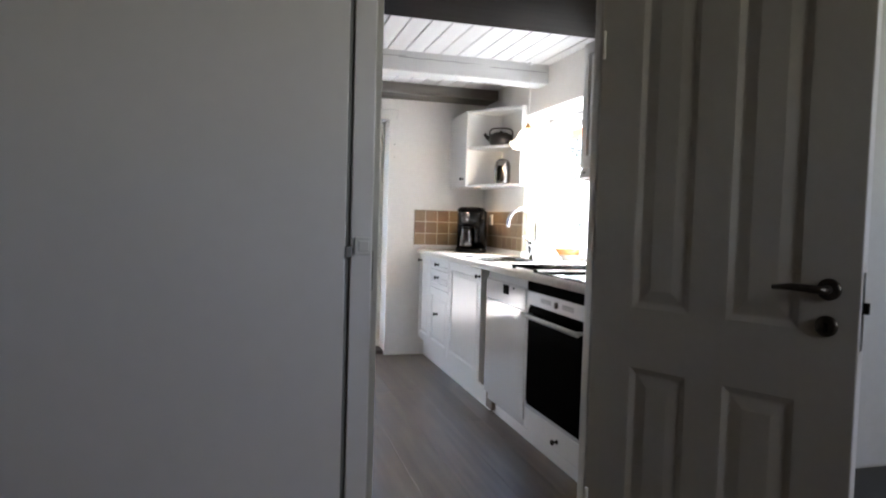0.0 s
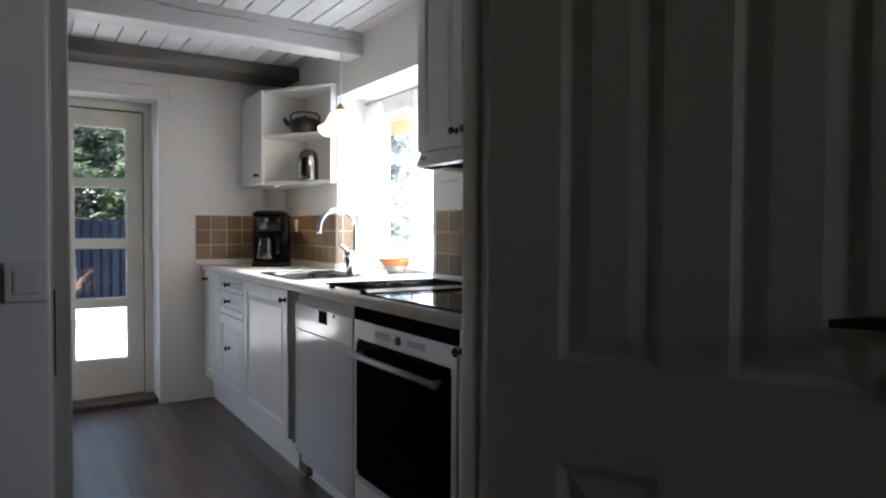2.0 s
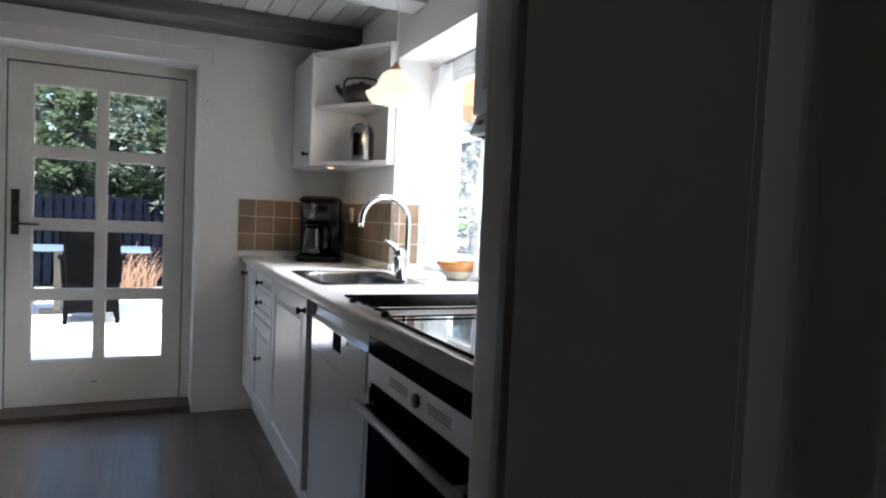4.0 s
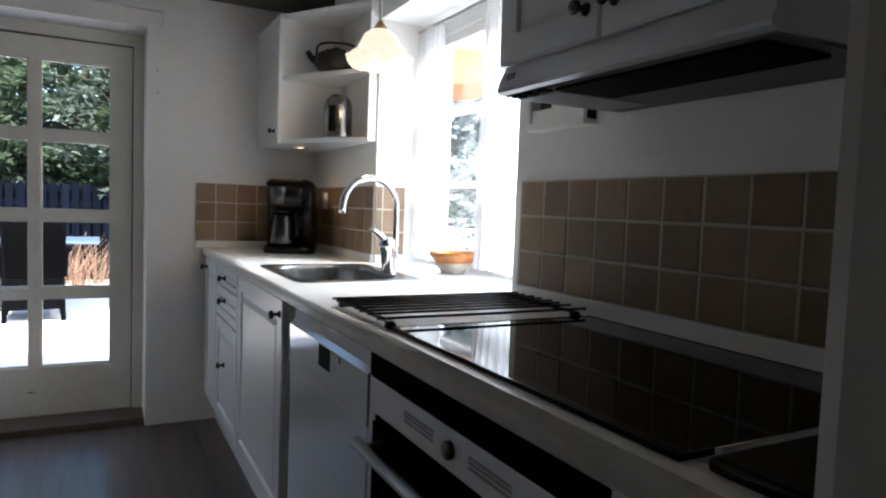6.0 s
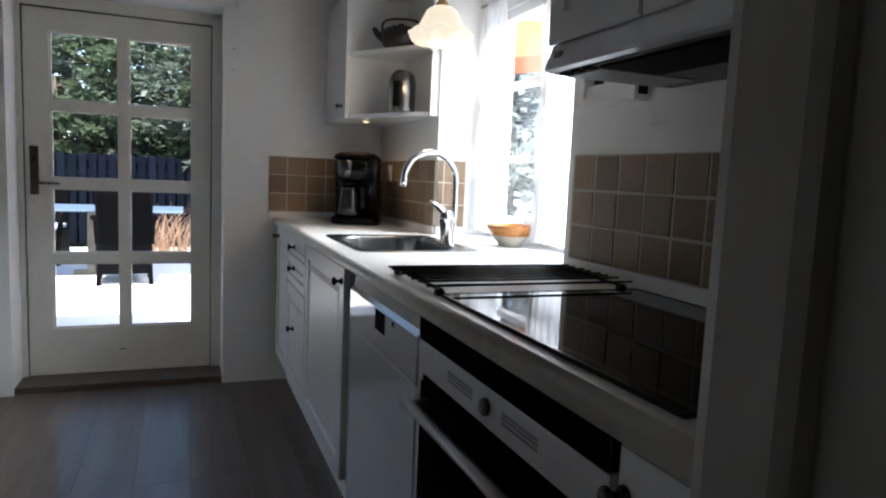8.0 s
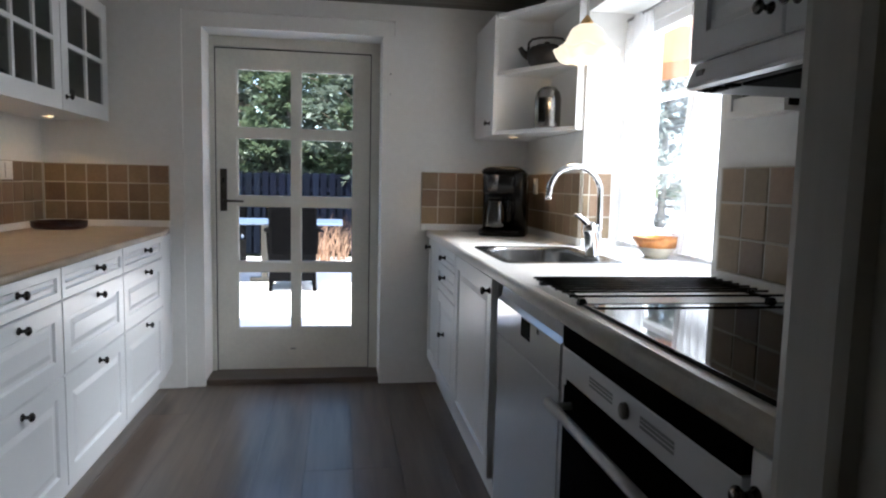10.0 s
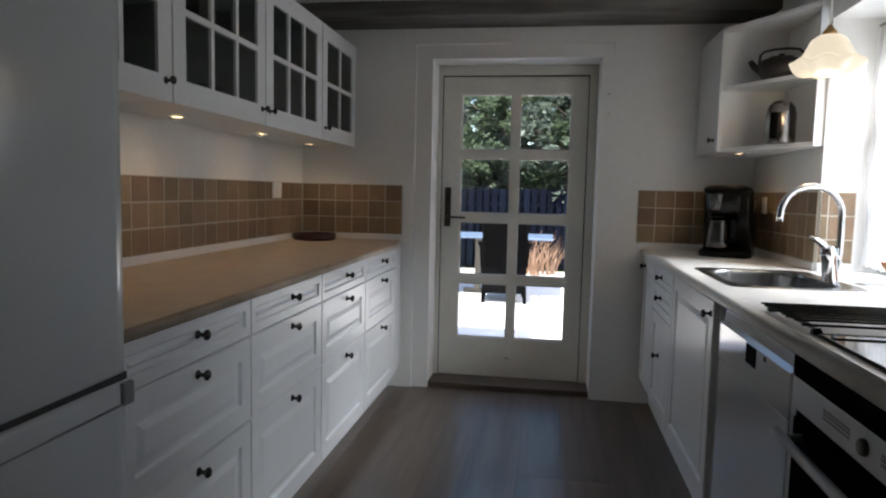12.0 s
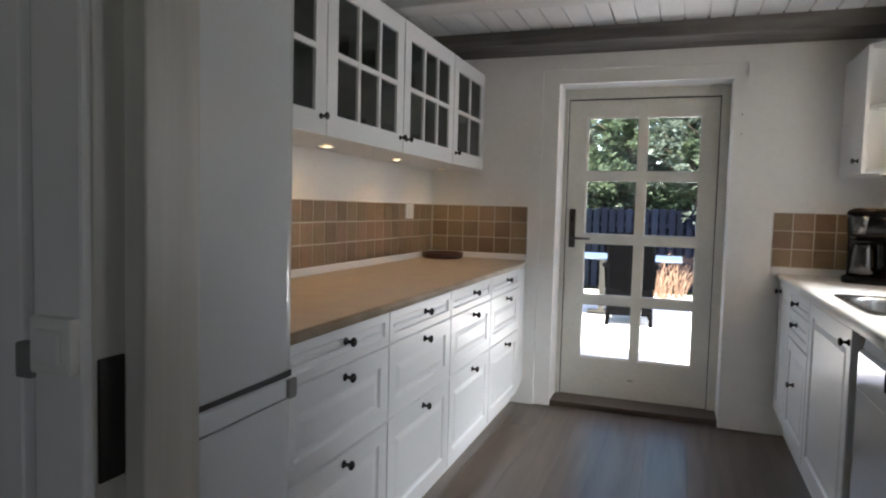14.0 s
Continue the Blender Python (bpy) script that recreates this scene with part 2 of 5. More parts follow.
NEEDLE_A = leafy("conifer_green", (0.115, 0.155, 0.090), (0.024, 0.043, 0.026))
NEEDLE_B = leafy("conifer_bluegreen", (0.150, 0.185, 0.145), (0.027, 0.043, 0.034))
# overexposed glare of the window view is put into these leaf and bark colours
LEAF_GLARE = leafy("glare_pale_leaves", (0.36, 0.40, 0.38), (0.30, 0.335, 0.33))
BARK_GLARE = material("glare_pale_bark", (0.42, 0.41, 0.39), 0.85, scale=8, fine=40, spread=0.2, bump=0.6, stretch=(1, 1, 0.2))
BARK = material("bark", (0.10, 0.075, 0.055), 0.9, scale=8, fine=40, spread=0.3, bump=0.8, stretch=(1, 1, 0.2))
STRAW = leafy("dry_grass", (0.36, 0.24, 0.16), (0.22, 0.12, 0.07))
ROOF = material("roof_tile_red", (0.33, 0.12, 0.07), 0.8, scale=4, fine=30, spread=0.15, bump=0.4)
AWNING = leafy("awning_orange_cloth", (0.55, 0.24, 0.11), (0.50, 0.21, 0.10))
BRICK_PAINT = material("outer_wall_white", (0.70, 0.69, 0.66), 0.85, scale=3, fine=40, spread=0.04, bump=0.4)


# ---- mesh helpers ----
def box(bm, x0, x1, y0, y1, z0, z1, bevel=0.0, m=None):
    """Adds a box to bm, with its edges rounded off where bevel is given."""
    made = bmesh.ops.create_cube(bm, size=1.0, matrix=Matrix.Translation(((x0 + x1) / 2, (y0 + y1) / 2, (z0 + z1) / 2)) @ Matrix.Diagonal((abs(x1 - x0), abs(y1 - y0), abs(z1 - z0), 1)))
    vs = made["verts"]
    if bevel:
        es = {e for v in vs for e in v.link_edges}
        vs = [v for f in bmesh.ops.bevel(bm, geom=list(es), offset=bevel, segments=2, profile=0.6, affect="EDGES")["faces"] for v in f.verts] + [v for v in vs if v.is_valid]
    if m is not None:
        bmesh.ops.transform(bm, matrix=m, verts=list(set(vs)))
    return bm


def boxed(*a, **k):
    return box(bmesh.new(), *a, **k)


def lathe(profile, n=24, m=None, bm=None, wave=None, caps=True):
    """A turned shape from (radius, height) pairs. wave(radius, height, angle) may bend its rim."""
    bm = bm or bmesh.new()
    rings = []
    for r, z in profile:
        ring = []
        for k in range(n):
            a = 2 * math.pi * k / n
            rr, zz = wave(r, z, a) if wave else (r, z)
            p = Vector((rr * math.cos(a), rr * math.sin(a), zz))
            ring.append(bm.verts.new(m @ p if m is not None else p))
        rings.append(ring)
    for a, b in zip(rings, rings[1:]):
        for k in range(n):
            bm.faces.new((a[k], a[(k + 1) % n], b[(k + 1) % n], b[k]))
    for ring, flip in ((rings[0], True), (rings[-1], False)):
        if caps and (ring[0].co - ring[n // 2].co).length > 1e-4:
            bm.faces.new(ring[::-1] if flip else ring)
    for f in bm.faces:
        f.smooth = True
    return bm


def tube(points, radius, n=10, bm=None):
    """A round bar along points, radius one number or one for each point."""
    bm = bm or bmesh.new()
    pts = [Vector(p) for p in points]
    radii = radius if isinstance(radius, (list, tuple)) else [radius] * len(pts)
    rings, up = [], None
    for i, p in enumerate(pts):
        d = (pts[min(i + 1, len(pts) - 1)] - pts[max(i - 1, 0)]).normalized()
        side = (up - d * up.dot(d)) if up is not None else d.orthogonal()
        up = side.normalized()
        w = d.cross(up)
        rings.append([bm.verts.new(p + radii[i] * (up * math.cos(2 * math.pi * k / n) + w * math.sin(2 * math.pi * k / n))) for k in range(n)])
    for a, b in zip(rings, rings[1:]):
        for k in range(n):
            bm.faces.new((a[k], a[(k + 1) % n], b[(k + 1) % n], b[k])).smooth = True
    bm.faces.new(rings[0][::-1])
    bm.faces.new(rings[-1])
    return bm


def prism(outline, z0, z1, bm=None):
    """An upright prism over a plan outline of (x, y), given anticlockwise."""
    bm = bm or bmesh.new()
    low, high = [bm.verts.new((x, y, z0)) for x, y in outline], [bm.verts.new((x, y, z1)) for x, y in outline]
    bm.faces.new(low[::-1])
    bm.faces.new(high)
    k = len(low)
    for i in range(k):
        bm.faces.new((low[i], low[(i + 1) % k], high[(i + 1) % k], high[i]))
    return bm


def as_mesh(name, bm, mat):
    bmesh.ops.recalc_face_normals(bm, faces=bm.faces)
    me = bpy.data.meshes.new(name)
    bm.to_mesh(me)
    bm.free()
    me.materials.append(mat)
    return me


def part(name, bm, mat, parent=None, label=""):
    ob = new(name, as_mesh(name, bm, mat))
    if parent is not None:
        ob.parent = parent
    return tagged(ob, label)


def thing(name, x, y, z, label, category, group="", turn=0.0):
    ob = new(name)
    ob.empty_display_size = 0.1
    ob.matrix_world = pose(x, y, z, 0, 0, turn)
    return tagged(ob, label, category, group)


def setting(name, bm, mat, label, category):
    return tagged(part(name, bm, mat), label, category, kind="structure")


def piece(name, me, parent, m):
    ob = new(name, me)
    ob.parent = parent
    ob.matrix_local = m
    return ob


def raised_front(w, h, t=0.02, rim=0.055):
    """A cabinet front w wide and h high that faces +y from y = 0 to t: a rim, a routed step and a raised field."""
    bm = bmesh.new()
    box(bm, -w / 2, w / 2, 0, t, 0, h)
    face = max(bm.faces, key=lambda f: f.calc_center_median().y)
    rim = min(rim, h * 0.27)
    for thick, depth in ((rim, 0.0), (0.005, -0.008), (0.012, 0.0), (0.020, 0.006)):
        if min(w, h) / 2 - rim - 0.04 < 0 and thick == 0.020:
            thick = 0.006
        bmesh.ops.inset_region(bm, faces=[face], thickness=thick, depth=depth, use_even_offset=True)
    edges = [e for e in bm.edges if abs(e.calc_length() - w) < 1e-4 or abs(e.calc_length() - h) < 1e-4]
    edges = [e for e in edges if min(v.co.y for v in e.verts) > t - 1e-4]
    bmesh.ops.bevel(bm, geom=edges, offset=0.003, segments=2, affect="EDGES")
    return bm


def knob_mesh():
    return as_mesh("knob", lathe([(0.0, 0.0), (0.011, 0.0), (0.011, 0.003), (0.006, 0.006), (0.005, 0.016), (0.009, 0.019), (0.013, 0.023), (0.013, 0.027), (0.009, 0.031), (0.0, 0.032)], 16), PEWTER)


KNOB = knob_mesh()


def add_knob(parent, x, y, z):
    """A knob standing out of a front along +y."""
    ob = new("knob", KNOB)
    ob.parent = parent
    ob.matrix_local = pose(x, y, z, -90, 0, 0)
    return tagged(ob, "small round dark pewter knob")


# ---- the kitchen's shell ----
TOP = 0.878          # worktops
WEST, EAST, NORTH = -0.08, 2.468, 5.012
bm = boxed(-1.6, 3.6, -1.7, 1.7, -0.08, -0.005)
box(bm, WEST - 0.29, EAST + 0.33, 1.7, 5.30, -0.08, -0.005)
floor = setting("floor", bm, RUBBER, "dark grey-brown wood-look floor with a soft sheen", "floor")

bm = bmesh.new()
for x0, x1, z0, z1 in ((WEST - 0.3, 0.604, 0, 2.45), (1.645, EAST + 0.35, 0, 1.925), (1.71, EAST + 0.35, 1.925, 2.45), (0.604, 1.71, 2.003, 2.45)):
    box(bm, x0, x1, NORTH, 5.030, z0, z1)
for x0, x1, z0, z1 in ((WEST - 0.3, 0.70, 0, 2.45), (1.645, EAST + 0.35, 0, 2.45), (0.70, 1.645, 1.925, 2.45)):
    box(bm, x0, x1, 5.030, 5.42, z0, z1)
wall_north = setting("wall_north", bm, PLASTER, "white plastered wall with a deep recess round the garden door", "wall")
part("screw_hole", boxed(1.686, 1.692, NORTH - 0.002, NORTH + 0.004, 1.720, 1.727, 0.001), RUBBER, wall_north)
part("screw_hole", boxed(1.687, 1.692, NORTH - 0.002, NORTH + 0.004, 1.616, 1.622, 0.001), RUBBER, wall_north)

WY0, WY1, WZ1 = 3.078, 4.125, 1.885
bm = bmesh.new()
for y0, y1, z0, z1 in ((1.69, WY0, 0, 2.45), (WY1, 5.42, 0, 2.45), (WY0, WY1, 0, TOP - 0.045), (WY0, WY1, WZ1, 2.45)):
    box(bm, EAST, EAST + 0.34, y0, y1, z0, z1)
wall_east = setting("wall_east", bm, PLASTER, "white plastered outer wall with a deep window recess", "wall")
wall_west = setting("wall_west", boxed(WEST - 0.3, WEST, 1.64, 5.42, 0, 2.45), PLASTER, "white plastered wall above the long worktop", "wall")

# ceiling: boards across the beams, a smooth strip by the old soffit
bm = bmesh.new()
x, first = 1.376 - 0.1128 * 13, True
while x < EAST + 0.02:
    box(bm, x + 0.0045, x + 0.1083, 3.06, 5.02, 2.168, 2.19, 0.0025)
    x += 0.1128
box(bm, WEST - 0.02, EAST + 0.02, 2.6, 5.02, 2.182, 2.25)
ceiling = setting("ceiling", bm, BOARD_WHITE, "white painted board ceiling with open dark grooves", "ceiling")
setting("ceiling_strip", boxed(WEST, EAST, 2.74, 3.06, 2.150, 2.180, 0.004), BEAM_WHITE, "smooth white ceiling strip beside the soffit", "ceiling")
bm = boxed(WEST, EAST, 3.785, 3.955, 2.043, 2.19, 0.010)
bmesh.ops.subdivide_edges(bm, edges=[e for e in bm.edges if e.calc_length() > 1], cuts=40)
for v in bm.verts:
    q = noise.noise_vector(v.co * 2.3) * 0.006
    v.co += Vector((0, q.y, q.z if v.co.z < 2.1 else 0))
beam = setting("beam", bm, BEAM_WHITE, "old white painted ceiling beam with a long crack", "beam")
bm = bmesh.new()
for x0, x1, z in ((0.4, 1.5, 2.136), (1.45, 2.0, 2.128), (2.05, 2.44, 2.118)):
    tube([(x0 + (x1 - x0) * k / 8, 3.7835, z + 0.004 * noise.noise(Vector((x0 + k, 1, 2)))) for k in range(9)], 0.0013, 5, bm)
part("crack", bm, RUBBER, beam)
setting("wall_beam", boxed(WEST, EAST, 4.73, NORTH - 0.002, 2.088, 2.18, 0.008), BEAM_GREY, "wide grey timber along the end wall under the ceiling", "beam")
setting("soffit", boxed(WEST, EAST, 1.66, 2.745, 2.055, 2.25, 0.006), BEAM_DARK, "near-black soffit inside the kitchen doorway", "ceiling")

# wall between hall and kitchen, with the doorway
JL, JR, HEAD = 0.952, 1.667, 1.98
bm = boxed(-1.6, 0.862, 1.57, 1.64, 0, 2.45)
box(bm, 0.862, 0.926, 1.572, 1.64, 0, 2.45)
box(bm, JR + 0.035, 3.6, 1.53, 1.688, 0, 2.45)
box(bm, 0.926, JR + 0.03, 1.53, 1.66, HEAD + 0.03, 2.45)
wall_south = setting("wall_south", bm, PLASTER, "white wall between hall and kitchen with a doorway", "wall")
frame_l = setting("door_frame", boxed(0.915, 0.930, 1.536, 1.571, 0, HEAD + 0.02, 0.002), JAMB_PAINT, "cream painted door frame with rebate and strike plate", "door frame")
part("stop", boxed(0.917, JL, 1.570, 1.642, 0, HEAD, 0.003), JAMB_PAINT, frame_l)
part("casing", boxed(0.868, 0.927, 1.528, 1.560, 0, HEAD + 0.08, 0.004), HALL_PANEL, frame_l)
part("strike_plate", boxed(0.929, 0.9325, 1.539, 1.567, 0.930, 1.040, 0.001), IRON, frame_l, "black iron strike plate")
part("jamb", boxed(JR + 0.010, JR + 0.037, 1.52, 1.640, 0, HEAD, 0.004), JAMB_PAINT, frame_l)
part("stop", boxed(JR, JR + 0.037, 1.638, 1.692, 0, HEAD, 0.010), JAMB_PAINT, frame_l)
part("head", boxed(JL, JR, 1.52, 1.66, HEAD, HEAD + 0.03, 0.003), JAMB_PAINT, frame_l)
part("casing", boxed(JR + 0.011, JR + 0.082, 1.500, 1.528, 0, HEAD + 0.08, 0.004), JAMB_PAINT, frame_l)

# hall: flush white panel beside the doorway, closed round behind the camera
panel = setting("hall_panel", boxed(-1.6, 0.854, 1.530, 1.566, 0.01, 2.40, 0.004), HALL_PANEL, "flush satin white panel beside the kitchen doorway", "wall")
part("latch", boxed(0.853, 0.872, 1.522, 1.534, 1.020, 1.052, 0.003), GREY_PLASTIC, panel, "small dark latch at the seam")
setting("seam", boxed(0.8545, 0.8675, 1.540, 1.568, 0.0, 2.40), GREY_PLASTIC, "dark gap between panel and door casing", "trim")
# unseen walls and ceiling, added dark so that little light bounces back
hall_walls = bmesh.new()
box(hall_walls, -1.8, -1.6, -1.7, 1.64, 0, 2.45)
box(hall_walls, 3.6, 3.8, -1.7, 1.70, 0, 2.45)
for x0, x1, z0, z1 in ((-1.8, 2.4, 0, 2.45), (3.4, 3.8, 0, 2.45), (2.4, 3.4, 0, 1.40), (2.4, 3.4, 2.20, 2.45)):
    box(hall_walls, x0, x1, -1.9, -1.7, z0, z1)
setting("wall_hall", hall_walls, HALL_DARK, "unseen hall walls, added in dark brown to cut bounced light", "wall")
setting("ceiling_hall", boxed(-1.8, 3.8, -1.9, 1.66, 2.30, 2.45), HALL_DARK, "unseen hall ceiling, added in dark brown to cut bounced light", "ceiling")
# unseen overhang out to y = -3.1 is added to keep sun out of the hall
bm = boxed(-1.8, 3.8, -3.1, 1.72, 2.45, 2.56)
box(bm, -1.8, 2.93, 1.72, 5.42, 2.45, 2.56)
setting("roof_space", bm, BRICK_PAINT, "roof deck over the house, unseen south overhang added to block sun", "roof")

# light switch on the casing
sw = thing("light_switch", 0.903, 1.528, 1.028, "small cream plastic light switch on the door casing", "light switch")
part("plate", boxed(-0.025, 0.022, -0.012, 0.0, 0.0, 0.050, 0.004), SWITCH_WHITE, sw)
part("rocker", boxed(-0.016, 0.014, -0.016, -0.010, 0.010, 0.040, 0.003), SWITCH_WHITE, sw)

# ---- panelled door, open into the hall ----
leaf_dir = math.degrees(math.atan2(1.154 - 1.508, 1.791 - 1.599))
door = thing("panel_door", 1.599, 1.508, 0.0, "cream six-panel interior door standing open into the hall", "door", turn=leaf_dir)
LW, LH = 0.695, 1.965
bm = bmesh.new()
cols, rows = ((0.128, 0.302), (0.394, 0.575)), ((0.20, 0.728), (0.893, 1.83))
xs, zs = [0, *sum(cols, ()), LW], [0.008, *sum(rows, ()), LH]
for i in range(5):
    for j in range(5):
        if i % 2 and j % 2:
            continue
        box(bm, xs[i], xs[i + 1], 0.0, 0.040, zs[j], zs[j + 1])
bmesh.ops.remove_doubles(bm, verts=bm.verts, dist=1e-5)
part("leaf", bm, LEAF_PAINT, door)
# edge is whiter than the leaf: light from the side put into its colour
part("lit_edge_strip", boxed(LW + 0.0002, LW + 0.0030, 0.001, 0.039, 0.009, LH - 0.001, 0.001), HALL_PANEL, door, "door edge strip, strong side light put into its white")
for c0, c1 in cols:
    for r0, r1 in rows:
        bm = boxed(c0, c1, 0.0004, 0.034, r0, r1)
        f = min(bm.faces, key=lambda f: f.calc_center_median().y)
        for thick, rise in ((0.004, 0.0), (0.016, -0.005), (0.006, 0.0), (0.030, 0.0042)):
            bmesh.ops.inset_region(bm, faces=[f], thickness=thick, depth=rise, use_even_offset=True)
        bmesh.ops.bevel(bm, geom=[e for e in bm.edges if all(0.0005 < v.co.y < 0.033 for v in e.verts)], offset=0.0015, segments=1, affect="EDGES")
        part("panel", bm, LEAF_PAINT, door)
handle = part("handle", tube([(0.634, 0.0, 0.997), (0.634, -0.045, 0.997), (0.622, -0.052, 0.998), (0.57, -0.052, 1.000), (0.525, -0.050, 0.996)], [0.010, 0.010, 0.010, 0.009, 0.006]), HANDLE_DARK, door, "dark bronze lever handle")
part("rose", lathe([(0.0, 0.0), (0.026, 0.0), (0.026, 0.006), (0.020, 0.010), (0.0, 0.010)], 24, pose(0.634, 0.0, 0.997, 90)), HANDLE_DARK, handle)
key = part("keyhole_rose", lathe([(0.0, 0.0), (0.025, 0.0), (0.025, 0.005), (0.018, 0.008), (0.0, 0.008)], 24, pose(0.632, 0.0, 0.911, 90)), HANDLE_DARK, door)
part("keyhole", boxed(0.628, 0.636, -0.0095, -0.006, 0.898, 0.918, 0.002), BLACK, key)
lock = part("lock_plate", boxed(LW + 0.001, LW + 0.0042, 0.010, 0.030, 0.86, 1.04, 0.001), STEEL, door, "steel lock plate in the door edge")
part("latch", boxed(LW + 0.003, LW + 0.016, 0.013, 0.027, 0.945, 0.972, 0.002), BLACK, lock)
for z in (0.25, 1.62):
    part("hinge", lathe([(0.0, 0.0), (0.006, 0.0), (0.006, 0.08), (0.0, 0.08)], 10, pose(0.006, -0.004, z)), LEAF_PAINT, door)

# dark box on the hall floor behind the open door
chest = thing("storage_box", 2.45, 1.25, 0.0, "low black storage box on the hall floor behind the door", "box")
part("body", boxed(-0.35, 0.35, -0.2, 0.2, 0.0, 0.30, 0.01), BLACK, chest)
part("lid", boxed(-0.36, 0.36, -0.21, 0.21, 0.30, 0.33, 0.008), BLACK, chest)

# ---- garden door ----
gd = thing("door_1", 0.729, 5.255, 0.03, "cream glazed garden door with eight panes, closed", "door")
tagged(gd, kind="structure")
GW, GH = 0.862, 1.831
px, pz = ((0.110, 0.419), (0.463, 0.770)), ((0.239, 0.580), (0.629, 0.960), (1.008, 1.347), (1.394, 1.730))
bm = bmesh.new()
xs, zs = [0, *sum(px, ()), GW], [0, *sum(pz, ()), GH]
for i in range(len(xs) - 1):
    for j in range(len(zs) - 1):
        if not (i % 2 and j % 2):
            box(bm, xs[i], xs[i + 1], 0.0, 0.045, zs[j], zs[j + 1])
bmesh.ops.remove_doubles(bm, verts=bm.verts, dist=1e-5)
part("leaf", bm, DOOR_PAINT, gd)
for a0, a1 in px:
    for b0, b1 in pz:
        rim = bmesh.new()
        for c0, c1, d0, d1 in ((a0, a1, b0, b0 + 0.009), (a0, a1, b1 - 0.009, b1), (a0, a0 + 0.009, b0, b1), (a1 - 0.009, a1, b0, b1)):
            box(rim, c0, c1, 0.012, 0.030, d0, d1, 0.003)
        bead = part("glazing_bead", rim, DOOR_PAINT, gd)
        pane = part("pane", boxed(a0 + 0.002, a1 - 0.002, 0.020, 0.024, b0 + 0.002, b1 - 0.002), GLASS, gd)
        pane.visible_shadow = False
plate = part("handle_plate", boxed(0.020, 0.058, -0.010, 0.0, 0.925, 1.165, 0.004), HANDLE_DARK, gd, "long dark bronze handle plate")
part("lever", tube([(0.039, -0.006, 0.985), (0.039, -0.045, 0.985), (0.055, -0.052, 0.985), (0.155, -0.050, 0.983)], [0.008, 0.008, 0.008, 0.006]), HANDLE_DARK, plate)
part("keyhole", boxed(0.036, 0.042, -0.0115, -0.009, 1.09, 1.115, 0.001), BLACK, plate)
part("knot", boxed(0.41, 0.44, -0.001, 0.001, 0.115, 0.122, 0.0005), GREY_PLASTIC, gd)
bm = bmesh.new()
for x0, x1, z0, z1 in ((0.700, 0.724, 0, 1.925), (1.596, 1.645, 0, 1.925), (0.724, 1.596, 1.868, 1.925)):
    box(bm, x0, x1, 5.236, 5.36, z0, z1, 0.003)
gframe = setting("door_frame_garden", bm, DOOR_PAINT, "cream painted frame round the garden door", "door frame")
bm = bmesh.new()
for x0, x1, z0, z1 in ((0.7242, 0.7285, 0.03, 1.868), (1.5915, 1.5958, 0.03, 1.868), (0.7285, 1.5915, 1.8618, 1.8678)):
    box(bm, x0, x1, 5.252, 5.29, z0, z1)
part("seal", bm, RUBBER, gframe, "dark gap round the door")
setting("threshold", boxed(0.70, 1.645, 5.05, 5.40, 0.0, 0.030, 0.004), THRESHOLD, "dark worn wooden threshold under the garden door", "threshold")

# ---- window ----
win = thing("window_1", 2.71, WY0, TOP, "white wooden casement window with small panes, sunlit", "window")
tagged(win, kind="structure")
ww, wh = WY1 - WY0, WZ1 - TOP
bm = bmesh.new()
for y0, y1, z0, z1 in ((0, ww, 0, 0.05), (0, ww, wh - 0.055, wh), (0, 0.045, 0.05, wh - 0.055), (ww - 0.045, ww, 0.05, wh - 0.055), (0.485, 0.575, 0.05, wh - 0.055)):
    box(bm, 0.0, 0.07, y0, y1, z0, z1, 0.003)
part("window_frame", bm, LACQUER, win)
for s0, s1 in ((0.045, 0.485), (0.575, ww - 0.045)):
    bm = bmesh.new()
    for y0, y1, z0, z1 in ((s0, s1, 0.05, 0.095), (s0, s1, wh - 0.095, wh - 0.055), (s0, s0 + 0.045, 0.095, wh - 0.095), (s1 - 0.045, s1, 0.095, wh - 0.095), (s0 + 0.045, s1 - 0.045, 0.325, 0.350), (s0 + 0.045, s1 - 0.045, 0.625, 0.650)):
        box(bm, 0.008, 0.055, y0, y1, z0, z1, 0.003)
    sash = part("sash", bm, LACQUER, win)
    for z0, z1 in ((0.095, 0.325), (0.350, 0.625), (0.650, wh - 0.095)):
        pane = part("pane", boxed(0.030, 0.034, s0 + 0.045, s1 - 0.045, z0, z1), GLASS, sash)
        pane.visible_shadow = False
    part("stay", tube([(0.002, s0 + 0.10, 0.085), (-0.006, s0 + 0.16, 0.083), (0.0, s0 + 0.3, 0.083)], 0.004, 8), CHROME, sash)
setting("window_sill", boxed(EAST - 0.01, 2.712, WY0, WY1, TOP - 0.045, TOP + 0.002, 0.003), LACQUER, "white window sill level with the worktop", "window sill")

rod = thing("curtain_rod", 2.645, 3.6, 1.855, "thin dark curtain rod across the window recess", "curtain rod")
part("rod", tube([(0, WY0 - 3.6, 0), (0, WY1 - 3.6, 0)], 0.006, 10), GREY_PLASTIC, rod)


